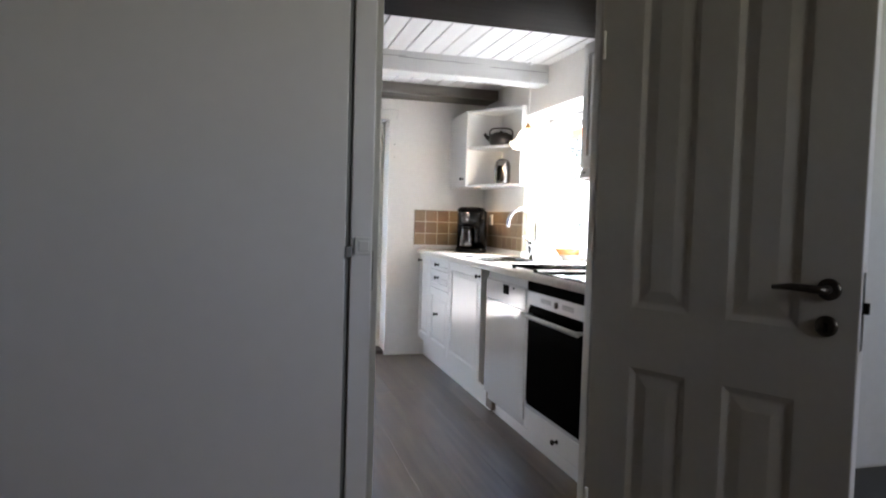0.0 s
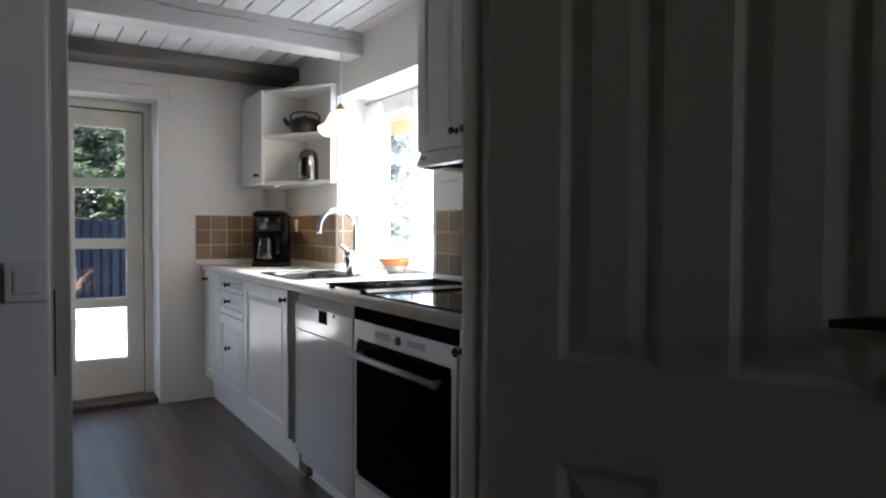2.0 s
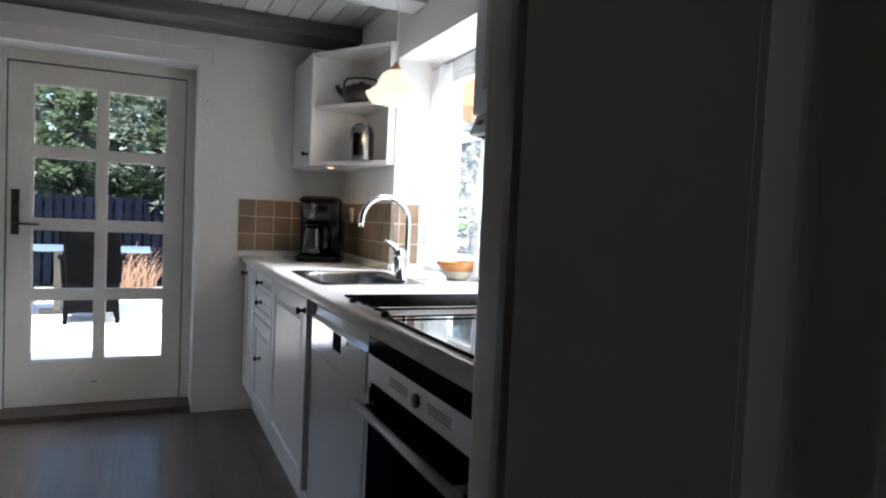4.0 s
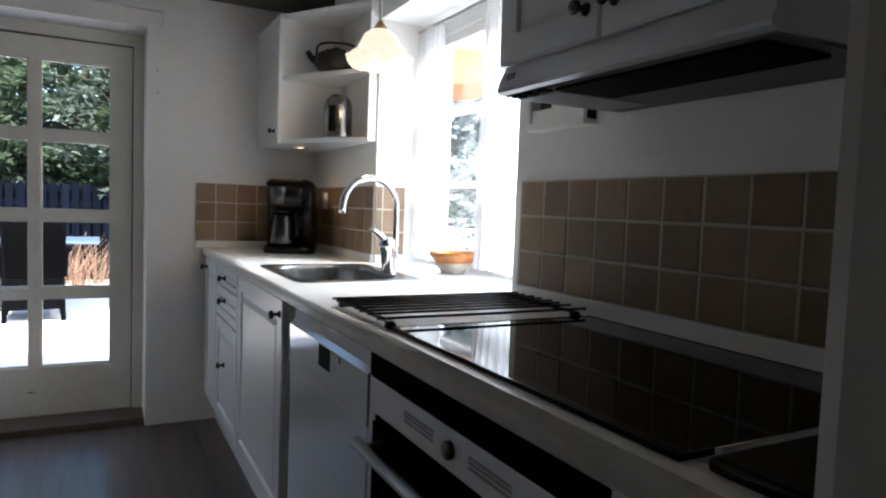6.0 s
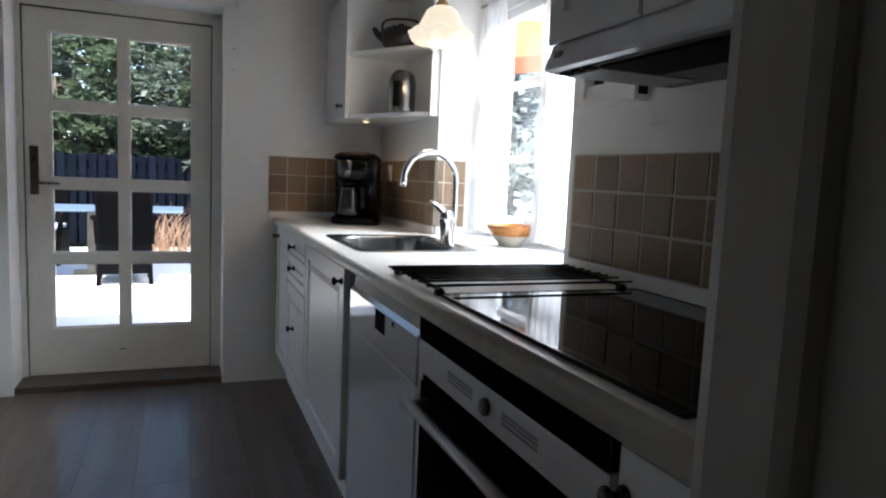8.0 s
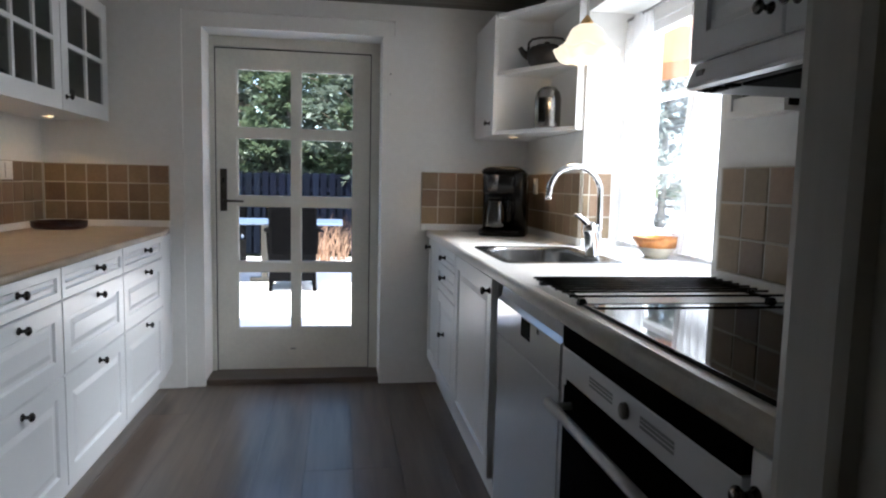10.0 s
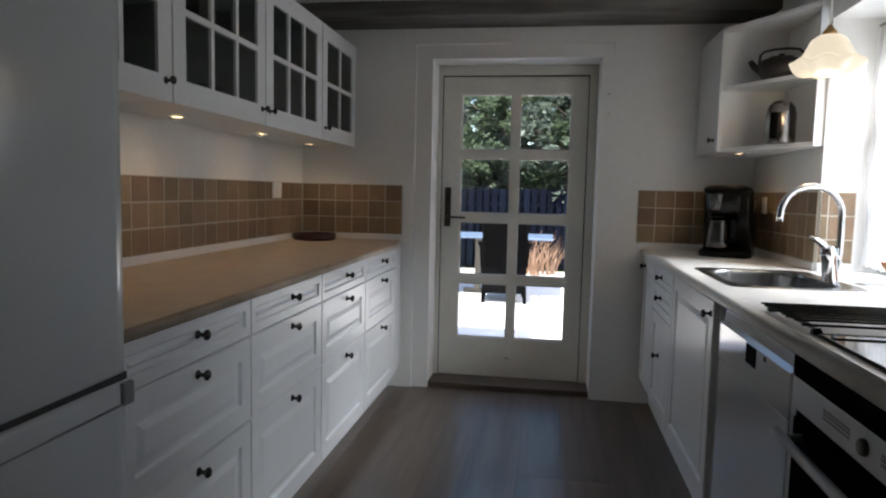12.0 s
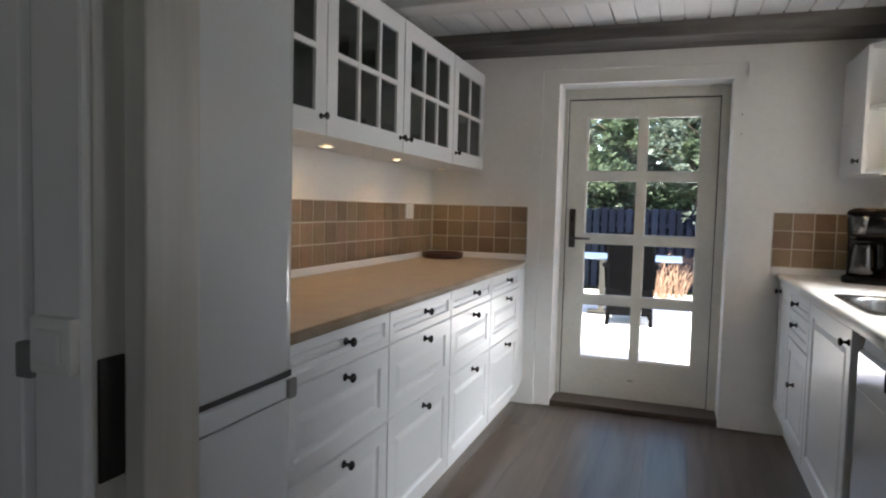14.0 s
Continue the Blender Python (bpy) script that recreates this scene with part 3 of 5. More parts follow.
def curtain(y0, y1, folds, spread):
    bm, n, m = bmesh.new(), 46, 14
    grid = [[bm.verts.new((2.645 + 0.020 * math.sin(folds * 2 * math.pi * i / n) * (0.5 + 0.5 * j / m) + 0.006 * math.sin(9 * i / n + j), y0 + (y1 - y0) * i / n + spread * (i / n - 1) * (j / m) ** 2, 1.862 - 0.955 * j / m)) for i in range(n + 1)] for j in range(m + 1)]
    for j in range(m):
        for i in range(n):
            bm.faces.new((grid[j][i], grid[j][i + 1], grid[j + 1][i + 1], grid[j + 1][i])).smooth = True
    ob = tagged(part("curtain", bm, CURTAIN), "sheer white curtain gathered at the side of the window", "curtain", "kitchen curtains")
    return ob


curtain(3.905, 4.115, 7, 0.10)
curtain(3.085, 3.575, 11, -0.02)


# ---- cabinets ----
def base_unit(name, y, width, kind, label, group, west, height=(0.145, 0.845)):
    """A floor unit whose front faces +y in its own space; depth behind it, 0.56."""
    x = 0.548 if west else 1.930
    ob = thing(name, x, y, 0.0, label, "cabinet", group, turn=-90 if west else 90)
    z0, z1 = height
    bm = bmesh.new()
    box(bm, -width / 2, width / 2, -0.52, 0.0, z0 + 0.002, 0.70 if kind == "sink" else z1)
    if kind == "sink":
        box(bm, -width / 2, width / 2, -0.03, 0.0, 0.70, z1)
    part("body", bm, LACQUER, ob)
    if kind == "drawers":
        for a, b, k in ((z0, 0.508, 0.478), (0.512, 0.748, 0.718), (0.752, z1 + 0.010, 0.815)):
            d = part("drawer_front", raised_front(width - 0.004, b - a), LACQUER, ob)
            d.matrix_local = pose(0, 0.001, a)
            add_knob(d, -0.008, 0.020, k - a)
    return ob


WN = (2.365, 2.952, 3.538, 4.124, 4.710)
for a, b in zip(WN, WN[1:]):
    base_unit("drawer_unit", (a + b) / 2, b - a, "drawers", "white drawer unit with three raised-panel fronts and dark knobs", "drawer units under the long worktop", True)
tagged(part("corner_filler", prism([(0.50, 4.712), (0.568, 4.712), (0.535, 5.008), (0.47, 5.008)], 0.145, 0.845), LACQUER), "white filler panel between drawer unit and end wall", "panel")
plinth_w = tagged(part("plinth", boxed(0.44, 0.462, 2.365, 5.008, 0.0, 0.147, 0.002), LACQUER), "white plinth board under the drawer units", "plinth")


def front_edge(line, sign, mat, parent, reach=1.0, drop=1.0):
    """The rounded nose of a worktop along plan points (x, y); it stands out 0.030 along sign."""
    nose = [(0.0, 0.0)] + [(0.016 + 0.014 * math.sin(radians(a)), -0.014 + 0.014 * math.cos(radians(a))) for a in range(0, 91, 15)] + [(0.022 + 0.008 * math.cos(radians(a)), -0.026 - 0.008 * math.sin(radians(a))) for a in range(0, 91, 30)] + [(0.0, -0.034)]
    bm = bmesh.new()
    rows = [[bm.verts.new((x + sign * d * reach, y, z * drop)) for d, z in nose] for x, y in line]
    for a, b in zip(rows, rows[1:]):
        for i in range(len(nose) - 1):
            bm.faces.new((a[i], a[i + 1], b[i + 1], b[i])).smooth = True
    bm.faces.new(rows[0])
    bm.faces.new(rows[-1][::-1])
    return part("front_edge", bm, mat, parent)


top_west = thing("worktop", 0, 0, TOP, "long mottled laminate worktop with a rounded front, warm lamplight put into its beige", "worktop")
part("slab", prism([(WEST, 2.372), (0.556, 2.372), (0.556, 4.73), (0.509, 5.008), (WEST, 5.008)], -0.022, 0.0), WORKTOP_LAMPLIT, top_west)
front_edge([(0.556, 2.372), (0.556, 4.73), (0.509, 5.008)], 1, WORKTOP_LAMPLIT, top_west, 0.75, 0.65)
tagged(part("worktop_end_cap", boxed(0.545, 0.584, 2.362, 2.371, TOP - 0.026, TOP + 0.001, 0.004), THRESHOLD), "dark brown end cap of the worktop by the fridge", "trim")

# east run: sink opening left in the worktop
NOSE = 1.897
SX0, SX1, SY0, SY1 = 1.985, 2.395, 3.50, 4.05
IN = NOSE + 0.030
top_east = thing("worktop", 0, 0, TOP, "pale laminate worktop with rounded edge, inset sink and hob", "worktop")
bm = bmesh.new()
xs, ys = (IN, SX0, SX1, EAST), (1.70, SY0, SY1, 5.008)
for i in range(3):
    for j in range(3):
        if (i, j) != (1, 1):
            prism([(xs[i], ys[j]), (xs[i + 1], ys[j]), (xs[i + 1], ys[j + 1]), (xs[i], ys[j + 1])], -0.034, 0.0, bm)
bmesh.ops.remove_doubles(bm, verts=bm.verts, dist=1e-4)
part("slab", bm, WORKTOP, top_east)
front_edge([(IN, 1.70), (IN, 5.008)], -1, WORKTOP, top_east)

drawer3 = base_unit("drawer_unit", (4.094 + 4.60) / 2, 0.506, "none", "white unit with three small drawers beside the sink", "units under the sink worktop", False)
for a, b, k in ((0.165, 0.615, 0.43), (0.619, 0.752, 0.70), (0.756, 0.842, 0.795)):
    d = part("drawer_front", raised_front(0.502, b - a), LACQUER, drawer3)
    d.matrix_local = pose(0, 0.001, a)
    add_knob(d, 0.02, 0.020, k - a)
narrow = base_unit("narrow_unit", (4.604 + 4.95) / 2, 0.346, "none", "narrow white pull-out unit against the end wall", "units under the sink worktop", False)
d = part("door", raised_front(0.342, 0.675), LACQUER, narrow)
d.matrix_local = pose(0, 0.001, 0.165)
add_knob(d, 0.10, 0.020, 0.63)
sink_unit = base_unit("sink_unit", (3.410 + 4.090) / 2, 0.680, "sink", "white cabinet under the sink with a raised-panel door", "units under the sink worktop", False)
d = part("door", raised_front(0.676, 0.675), LACQUER, sink_unit)
d.matrix_local = pose(0, 0.001, 0.165)
add_knob(d, -0.312, 0.020, 0.63)
end_unit = base_unit("end_unit", (1.70 + 2.052) / 2, 0.350, "none", "white cabinet beside the oven with a dark knob", "units under the sink worktop", False)
d = part("door", raised_front(0.346, 0.675), LACQUER, end_unit)
d.matrix_local = pose(0, 0.001, 0.165)
add_knob(d, 0.158, 0.020, 0.620)
tagged(part("plinth", boxed(1.975, 1.995, 3.372, 5.008, 0.0, 0.158, 0.002), LACQUER), "white plinth board under the sink units", "plinth")
tagged(part("plinth", boxed(1.985, 2.005, 1.70, 3.352, 0.0, 0.115, 0.002), LACQUER), "white plinth board under the appliances", "plinth")

# dishwasher
dw = thing("dishwasher", 1.930, (2.714 + 3.300) / 2, 0.0, "glossy white dishwasher with a recessed handle", "dishwasher", turn=90)
part("body", boxed(-0.290, 0.290, -0.52, 0.0, 0.10, 0.845), APPLIANCE, dw)
bm = boxed(-0.290, 0.290, 0.0, 0.026, 0.150, 0.690, 0.004)
part("door", bm, APPLIANCE, dw)
bm = bmesh.new()
prof = [(0.0, 0.692), (0.027, 0.692), (0.027, 0.795), (0.016, 0.806), (0.010, 0.842), (0.0, 0.842)]
ends = [[bm.verts.new((x, y, z)) for y, z in prof] for x in (-0.290, 0.290)]
bm.faces.new(ends[0])
bm.faces.new(ends[1][::-1])
for i in range(len(prof)):
    bm.faces.new((ends[0][i], ends[1][i], ends[1][(i + 1) % 6], ends[0][(i + 1) % 6]))
cp = part("control_panel", bm, APPLIANCE, dw)
part("grip", boxed(-0.058, 0.026, 0.022, 0.0290, 0.742, 0.793, 0.003), FILTER_BLACK, cp, "black recessed grip")
part("button", boxed(-0.13, -0.115, 0.026, 0.029, 0.778, 0.790, 0.002), BLACK, cp)
tagged(part("gap_filler", boxed(1.960, 2.0, 3.304, 3.406, 0.02, 0.843), THRESHOLD), "dark brown filler board beside the dishwasher", "trim")

# oven
ov = thing("oven", 1.930, (2.058 + 2.712) / 2, 0.0, "built-in white and black glass oven with a bar handle", "oven", turn=90)


def corner_rounded(x0, x1, y0, y1, z0, z1, r):
    """A flat front panel whose corners are rounded off in its plane."""
    bm = boxed(x0, x1, y0, y1, z0, z1)
    es = [e for e in bm.edges if abs(e.verts[0].co.y - e.verts[1].co.y) > 1e-4]
    bmesh.ops.bevel(bm, geom=es, offset=r, segments=4, affect="EDGES")
    return bm


part("body", boxed(-0.324, 0.324, -0.52, 0.0, 0.13, 0.845), APPLIANCE, ov)
part("display", corner_rounded(-0.326, 0.326, 0.0, 0.024, 0.796, 0.845, 0.005), OVEN_GLASS, ov, "black glass strip under the worktop")
pn = part("control_panel", boxed(-0.326, 0.326, 0.0, 0.024, 0.730, 0.7955, 0.002), PANEL_SILVER, ov, "satin silver control panel")
part("dial", lathe([(0.0, 0.0), (0.015, 0.0), (0.0145, 0.007), (0.012, 0.009), (0.0, 0.009)], 24, pose(0.0, 0.024, 0.763, -90)), HANDLE_DARK, pn, "dark round dial")
for x0, x1 in ((-0.165, -0.055), (0.055, 0.165)):
    for z in (0.7545, 0.7625, 0.7695):
        part("print", boxed(x0, x1, 0.0235, 0.0248, z, z + 0.005), PRINT_GREY, pn)
bm = bmesh.new()
for x0, x1, z0, z1 in ((-0.326, -0.300, 0.225, 0.731), (0.300, 0.326, 0.225, 0.731), (-0.285, 0.300, 0.225, 0.245)):
    box(bm, x0, x1, 0.0, 0.024, z0, z1)
bmesh.ops.remove_doubles(bm, verts=bm.verts, dist=1e-5)
od = part("door", bm, PANEL_SILVER, ov)
part("glass", corner_rounded(-0.303, 0.303, 0.002, 0.026, 0.243, 0.7285, 0.014), OVEN_GLASS, od, "black glass")
hb = part("handle", tube([(-0.285, 0.066, 0.683), (0.285, 0.066, 0.683)], 0.011, 14), STEEL, od, "brushed steel bar handle")
for x in (-0.255, 0.255):
    part("bracket", tube([(x, 0.024, 0.683), (x, 0.066, 0.683)], 0.008, 10), STEEL, hb)
dr = part("drawer_front", boxed(-0.326, 0.326, 0.0, 0.022, 0.118, 0.222, 0.004), LACQUER, ov)
add_knob(dr, -0.05, 0.021, 0.165)

# ---- hob, racks, sink ----
hob = thing("hob", 2.20, 2.39, TOP, "black glass induction hob flush on the worktop", "hob")
part("glass", boxed(-0.245, 0.240, -0.385, 0.325, 0.001, 0.007, 0.002), BLACK_GLASS, hob)
bm = bmesh.new()
for x0, x1, y0, y1 in ((-0.248, 0.243, -0.389, -0.385), (-0.248, 0.243, 0.325, 0.329), (-0.248, -0.245, -0.385, 0.325), (0.240, 0.243, -0.385, 0.325)):
    box(bm, x0, x1, y0, y1, 0.0005, 0.008)
part("rim", bm, BLACK, hob)


def rack(x, y, count, length, label):
    ob = thing("roll_up_rack", x, y, TOP, label, "rack", "roll-up racks on the worktop")
    depths = [0.0] + [0.060 + 0.0375 * k for k in range(count - 1)]
    for k, y0 in enumerate(depths):
        part("slat", tube([(0.004 * (k % 2), y0, 0.021), (length + 0.004 * (k % 2), y0, 0.021)], 0.0030, 8), BLACK, ob)
    for sx in (0.03, length - 0.03):
        part("band", boxed(sx - 0.007, sx + 0.007, -0.008, depths[-1] + 0.008, 0.011, 0.0165, 0.002), BLACK, ob)
        for sy in (0.0, depths[-1]):
            part("foot", boxed(sx - 0.010, sx + 0.010, sy - 0.010, sy + 0.010, 0.0, 0.012, 0.003), BLACK, ob)
    return ob


rack(1.925, 2.735, 8, 0.52, "black roll-up rack of round slats lying beside the hob")
bt = thing("baking_tray", 2.185, 1.90, TOP, "flat black baking tray with a steel edge beside the hob", "tray")
part("tray", boxed(-0.225, 0.22, -0.19, 0.075, 0.0, 0.016, 0.006), BLACK, bt)
part("edge", tube([(-0.20, 0.081, 0.012), (0.20, 0.081, 0.012)], 0.006, 8), STEEL, bt, "steel edge")

sink = thing("sink", 2.19, 3.775, TOP, "stainless steel sink set into the worktop", "sink")
w2, d2 = (SX1 - SX0) / 2, (SY1 - SY0) / 2


def rounded(w, d, r, n=6):
    out = []
    for cx, cy, a0 in ((w - r, d - r, 0), (-w + r, d - r, 90), (-w + r, -d + r, 180), (w - r, -d + r, 270)):
        out += [(cx + r * math.cos(radians(a0 + 90 * k / n)), cy + r * math.sin(radians(a0 + 90 * k / n))) for k in range(n + 1)]
    return out


bm = bmesh.new()
loops = []
for w, d, r, z, ox in ((w2 + 0.012, d2 + 0.012, 0.05, 0.0012, 0), (w2 + 0.010, d2 + 0.010, 0.05, 0.004, 0), (w2 + 0.004, d2 + 0.004, 0.052, 0.0035, 0), (w2 - 0.028, d2 - 0.018, 0.115, 0.0032, -0.012), (w2 - 0.0335, d2 - 0.0235, 0.115, 0.0015, -0.012), (w2 - 0.036, d2 - 0.026, 0.115, -0.006, -0.012), (w2 - 0.0364, d2 - 0.0264, 0.115, -0.012, -0.012), (w2 - 0.0445, d2 - 0.0345, 0.115, -0.138, -0.012), (w2 - 0.049, d2 - 0.039, 0.115, -0.154, -0.012), (w2 - 0.09, d2 - 0.08, 0.085, -0.165, -0.012)):
    loops.append([bm.verts.new((x + ox, y, z)) for x, y in rounded(w, d, r)])
for a, b in zip(loops, loops[1:]):
    for i in range(len(a)):
        bm.faces.new((a[i], a[(i + 1) % len(a)], b[(i + 1) % len(a)], b[i])).smooth = True
bm.faces.new(loops[-1])
part("bowl", bm, SINK_STEEL, sink)
part("drain", lathe([(0.0, 0.0), (0.038, 0.0), (0.036, 0.004), (0.0, 0.003)], 24, pose(-0.01, 0, -0.166)), CHROME, sink)

tap = thing("kitchen_tap", 2.365, 3.725, TOP, "chrome kitchen tap with a tall arched spout", "tap")
part("body", lathe([(0.0, 0.0), (0.027, 0.0), (0.027, 0.006), (0.0255, 0.010), (0.0245, 0.080), (0.028, 0.098), (0.026, 0.118), (0.016, 0.130), (0.0, 0.133)], 24, pose(0.004, 0.0, 0.0, 0, -7, 0)), CHROME, tap)
arc = [(0.030, 0.015, 0.03), (0.034, 0.018, 0.10), (0.034, 0.018, 0.233)]
arc += [(0.034 - 0.105 * (1 - math.cos(radians(a))), 0.018 - 0.02 * (a / 180), 0.233 + 0.105 * math.sin(radians(a))) for a in range(15, 181, 15)]
arc += [(-0.178, -0.004, 0.210)]
part("spout", tube(arc, 0.0115, 14), CHROME, tap)
part("lever", tube([(-0.006, 0.0, 0.112), (-0.030, -0.006, 0.132), (-0.055, -0.011, 0.150), (-0.078, -0.016, 0.160)], [0.016, 0.012, 0.009, 0.006]), CHROME, tap)

# ---- upper cabinets on the west wall ----
UX, UZ0, UZ1 = 0.232, 1.415, 1.985


def glass_unit(y0, y1, cols, knob_y):
    w = y1 - y0
    ob = thing("glass_cabinet", WEST, (y0 + y1) / 2, UZ0, "white wall cabinet with a small-paned glass door", "wall cabinet", "glass wall cabinets", turn=-90)
    dp, h, t = UX - WEST, UZ1 - UZ0, 0.018
    bm = bmesh.new()
    for a in ((-w / 2, -w / 2 + t, 0.002, dp, 0, h), (w / 2 - t, w / 2, 0.002, dp, 0, h), (-w / 2 + t, w / 2 - t, 0.002, dp, 0, t), (-w / 2 + t, w / 2 - t, 0.002, dp, h - t, h), (-w / 2 + t, w / 2 - t, 0.002, 0.010, t, h - t)):
        box(bm, *a)
    part("body", bm, LACQUER, ob)
    part("shelf", boxed(-w / 2 + t, w / 2 - t, 0.010, dp - 0.03, 0.285, 0.301), LACQUER, ob)
    st, rl, mu = 0.072, 0.075, 0.020
    gw, gh = (w - 2 * st - (cols - 1) * mu) / cols, (h - 2 * rl - mu) / 2
    bm = bmesh.new()
    xs, zs = [-w / 2 + 0.002], [0, rl, rl + gh, rl + gh + mu, h - rl, h]
    for c in range(cols):
        xs += [-w / 2 + st + c * (gw + mu), -w / 2 + st + c * (gw + mu) + gw]
    xs.append(w / 2 - 0.002)
    for i in range(len(xs) - 1):
        for j in range(len(zs) - 1):
            if not (i % 2 and j % 2):
                box(bm, xs[i], xs[i + 1], dp + 0.001, dp + 0.021, zs[j], zs[j + 1])
    bmesh.ops.remove_doubles(bm, verts=bm.verts, dist=1e-5)
    bm.verts.index_update()
    seen = collections.Counter(tuple(sorted(v.index for v in f.verts)) for f in bm.faces)
    bmesh.ops.delete(bm, geom=[f for f in bm.faces if seen[tuple(sorted(v.index for v in f.verts))] > 1], context="FACES_ONLY")
    dr = part("door", bm, LACQUER, ob)
    for c in range(cols):
        for r in range(2):
            x, z = -w / 2 + st + c * (gw + mu), rl + r * (gh + mu)
            p = part("pane", boxed(x, x + gw, dp + 0.009, dp + 0.012, z, z + gh), CABINET_GLASS, dr)
            p.visible_shadow = False
    add_knob(dr, (y0 + y1) / 2 - knob_y, dp + 0.020, 0.060)
    return ob


for y0, y1, cols, ky in ((2.44, 3.096, 3, 3.060), (3.10, 3.755, 3, 3.722), (3.759, 4.418, 3, 3.792), (4.422, 4.985, 2, 4.462)):
    glass_unit(y0, y1, cols, ky)


def downlight(x, y, z, power, away=0.04):
    ob = thing("downlight", x, y, z, "small recessed warm downlight under the cabinet, lit", "lamp", "cabinet downlights")
    part("ring", lathe([(0.022, 0.0), (0.034, 0.0), (0.034, -0.004), (0.026, -0.007), (0.022, -0.004), (0.022, 0.0)], 24, caps=False), CHROME, ob)
    part("lens", lathe([(0.0, -0.0015), (0.0225, -0.0015), (0.0225, -0.0045), (0.0, -0.0055)], 20), SPOT_GLOW, ob)
    lamp("downlight_beam", "SPOT", look((x + away, y, z - 0.015), (x + 3 * away, y, 0)), power, (1.0, 0.66, 0.36), radius=0.03, cone=140)


for y in (2.80, 3.43, 4.12, 4.75):
    downlight(0.065, y, UZ0 - 0.001, 0.70)

# glasses and cups behind the panes
GLASS_BODY = as_mesh("tumbler", lathe([(0.0, 0.0), (0.028, 0.0), (0.034, 0.10), (0.032, 0.10), (0.026, 0.006), (0.0, 0.006)], 16), CUP_GLASS)
CUP_BODY = as_mesh("cup", lathe([(0.0, 0.0), (0.028, 0.0), (0.038, 0.03), (0.040, 0.075), (0.037, 0.075), (0.034, 0.03), (0.0, 0.006)], 18), CUP_WHITE)
rnd = random.Random(4)
for y, z, kind in [(2.93, 0, 0), (3.00, 0, 1), (3.30, 0, 1), (3.38, 0, 1), (3.47, 0, 0), (3.55, 0, 0), (3.62, 0, 1), (3.90, 0, 0), (3.98, 0, 1), (4.07, 0, 0), (4.15, 0, 0), (4.24, 0, 0), (3.92, 1, 0), (4.0, 1, 0), (4.10, 1, 0), (4.62, 0, 0), (4.70, 0, 0), (3.35, 1, 0), (3.6, 1, 0)]:
    ob = new("drinking_glass" if kind == 0 else "cup", GLASS_BODY if kind == 0 else CUP_BODY)
    ob.matrix_world = pose(0.145 + rnd.uniform(-0.03, 0.03), y, UZ0 + (0.0182 if z == 0 else 0.3012))
    tagged(ob, "clear drinking glass on the cabinet shelf" if kind == 0 else "white porcelain cup on the cabinet shelf", "glass" if kind == 0 else "cup", "glasses in the wall cabinets" if kind == 0 else "cups in the wall cabinets")

# ---- corner cabinet and end shelf ----
corner = thing("corner_cabinet", EAST, 4.76, 1.385, "white corner wall cabinet with a narrow door", "wall cabinet")
part("body", boxed(-0.286, -0.002, -0.178, 0.245, 0.0, 0.575, 0.002), LACQUER, corner)
d = part("door", boxed(-0.308, -0.288, -0.180, 0.245, 0.0, 0.575, 0.003), LACQUER, corner)
kn = new("knob", KNOB)
kn.parent = d
kn.matrix_local = pose(-0.307, -0.130, 0.06, 0, -90, 0)
shelf = thing("end_shelf", EAST, 4.575, 1.385, "white open end shelf with a slanted front", "shelf")
tri = [(-0.300, 0.0), (-0.038, -0.440), (-0.002, -0.440), (-0.002, 0.0)]
for z in (0.0, 0.285, 0.557):
    bm = prism(tri, z, z + 0.018)
    part("board", bm, LACQUER, shelf)
part("side", boxed(-0.308, -0.002, 0.001, 0.004, 0.0, 0.575), LACQUER, shelf)
part("post", boxed(-0.308, -0.290, -0.012, 0.001, 0.0, 0.575, 0.002), LACQUER, shelf)
part("back", boxed(-0.012, -0.002, -0.440, 0.0, 0.018, 0.557), LACQUER, shelf)
part("edge", boxed(-0.040, -0.012, -0.443, -0.429, 0.0, 0.575, 0.002), LACQUER, shelf)
downlight(2.29, 4.66, 1.384, 1.1, -0.05)

ket = thing("teapot", 2.355, 4.345, 1.6885, "squat black-brown cast iron teapot on the upper shelf", "teapot")
part("pot", lathe([(0.0, 0.0), (0.072, 0.0), (0.084, 0.012), (0.091, 0.040), (0.088, 0.066), (0.076, 0.080), (0.052, 0.086), (0.0, 0.086)], 28), IRON, ket)
part("lid", lathe([(0.053, 0.084), (0.051, 0.091), (0.014, 0.096), (0.009, 0.099), (0.013, 0.106), (0.0, 0.109)], 20), IRON, ket)
part("spout", tube([(-0.074, 0.030, 0.042), (-0.098, 0.039, 0.058), (-0.114, 0.046, 0.084)], [0.020, 0.015, 0.011]), IRON, ket)
part("handle", tube([(-0.080, 0.032, 0.064), (-0.078, 0.031, 0.104), (-0.064, 0.026, 0.120), (-0.030, 0.012, 0.127), (0.030, -0.012, 0.127), (0.064, -0.026, 0.120), (0.078, -0.031, 0.104), (0.080, -0.032, 0.064)], 0.0055, 8), IRON, ket)
th = thing("thermos_jug", 2.345, 4.27, 1.4035, "polished steel thermos jug with a black handle", "jug")
part("body", lathe([(0.0, 0.0), (0.056, 0.0), (0.059, 0.005), (0.059, 0.125), (0.052, 0.155), (0.034, 0.176), (0.0, 0.184)], 28), JUG_STEEL, th)
part("handle", boxed(-0.016, 0.016, -0.012, 0.012, 0.018, 0.128, 0.008, m=pose(-0.038, -0.042, 0, 0, 0, -42)), BLACK, th)

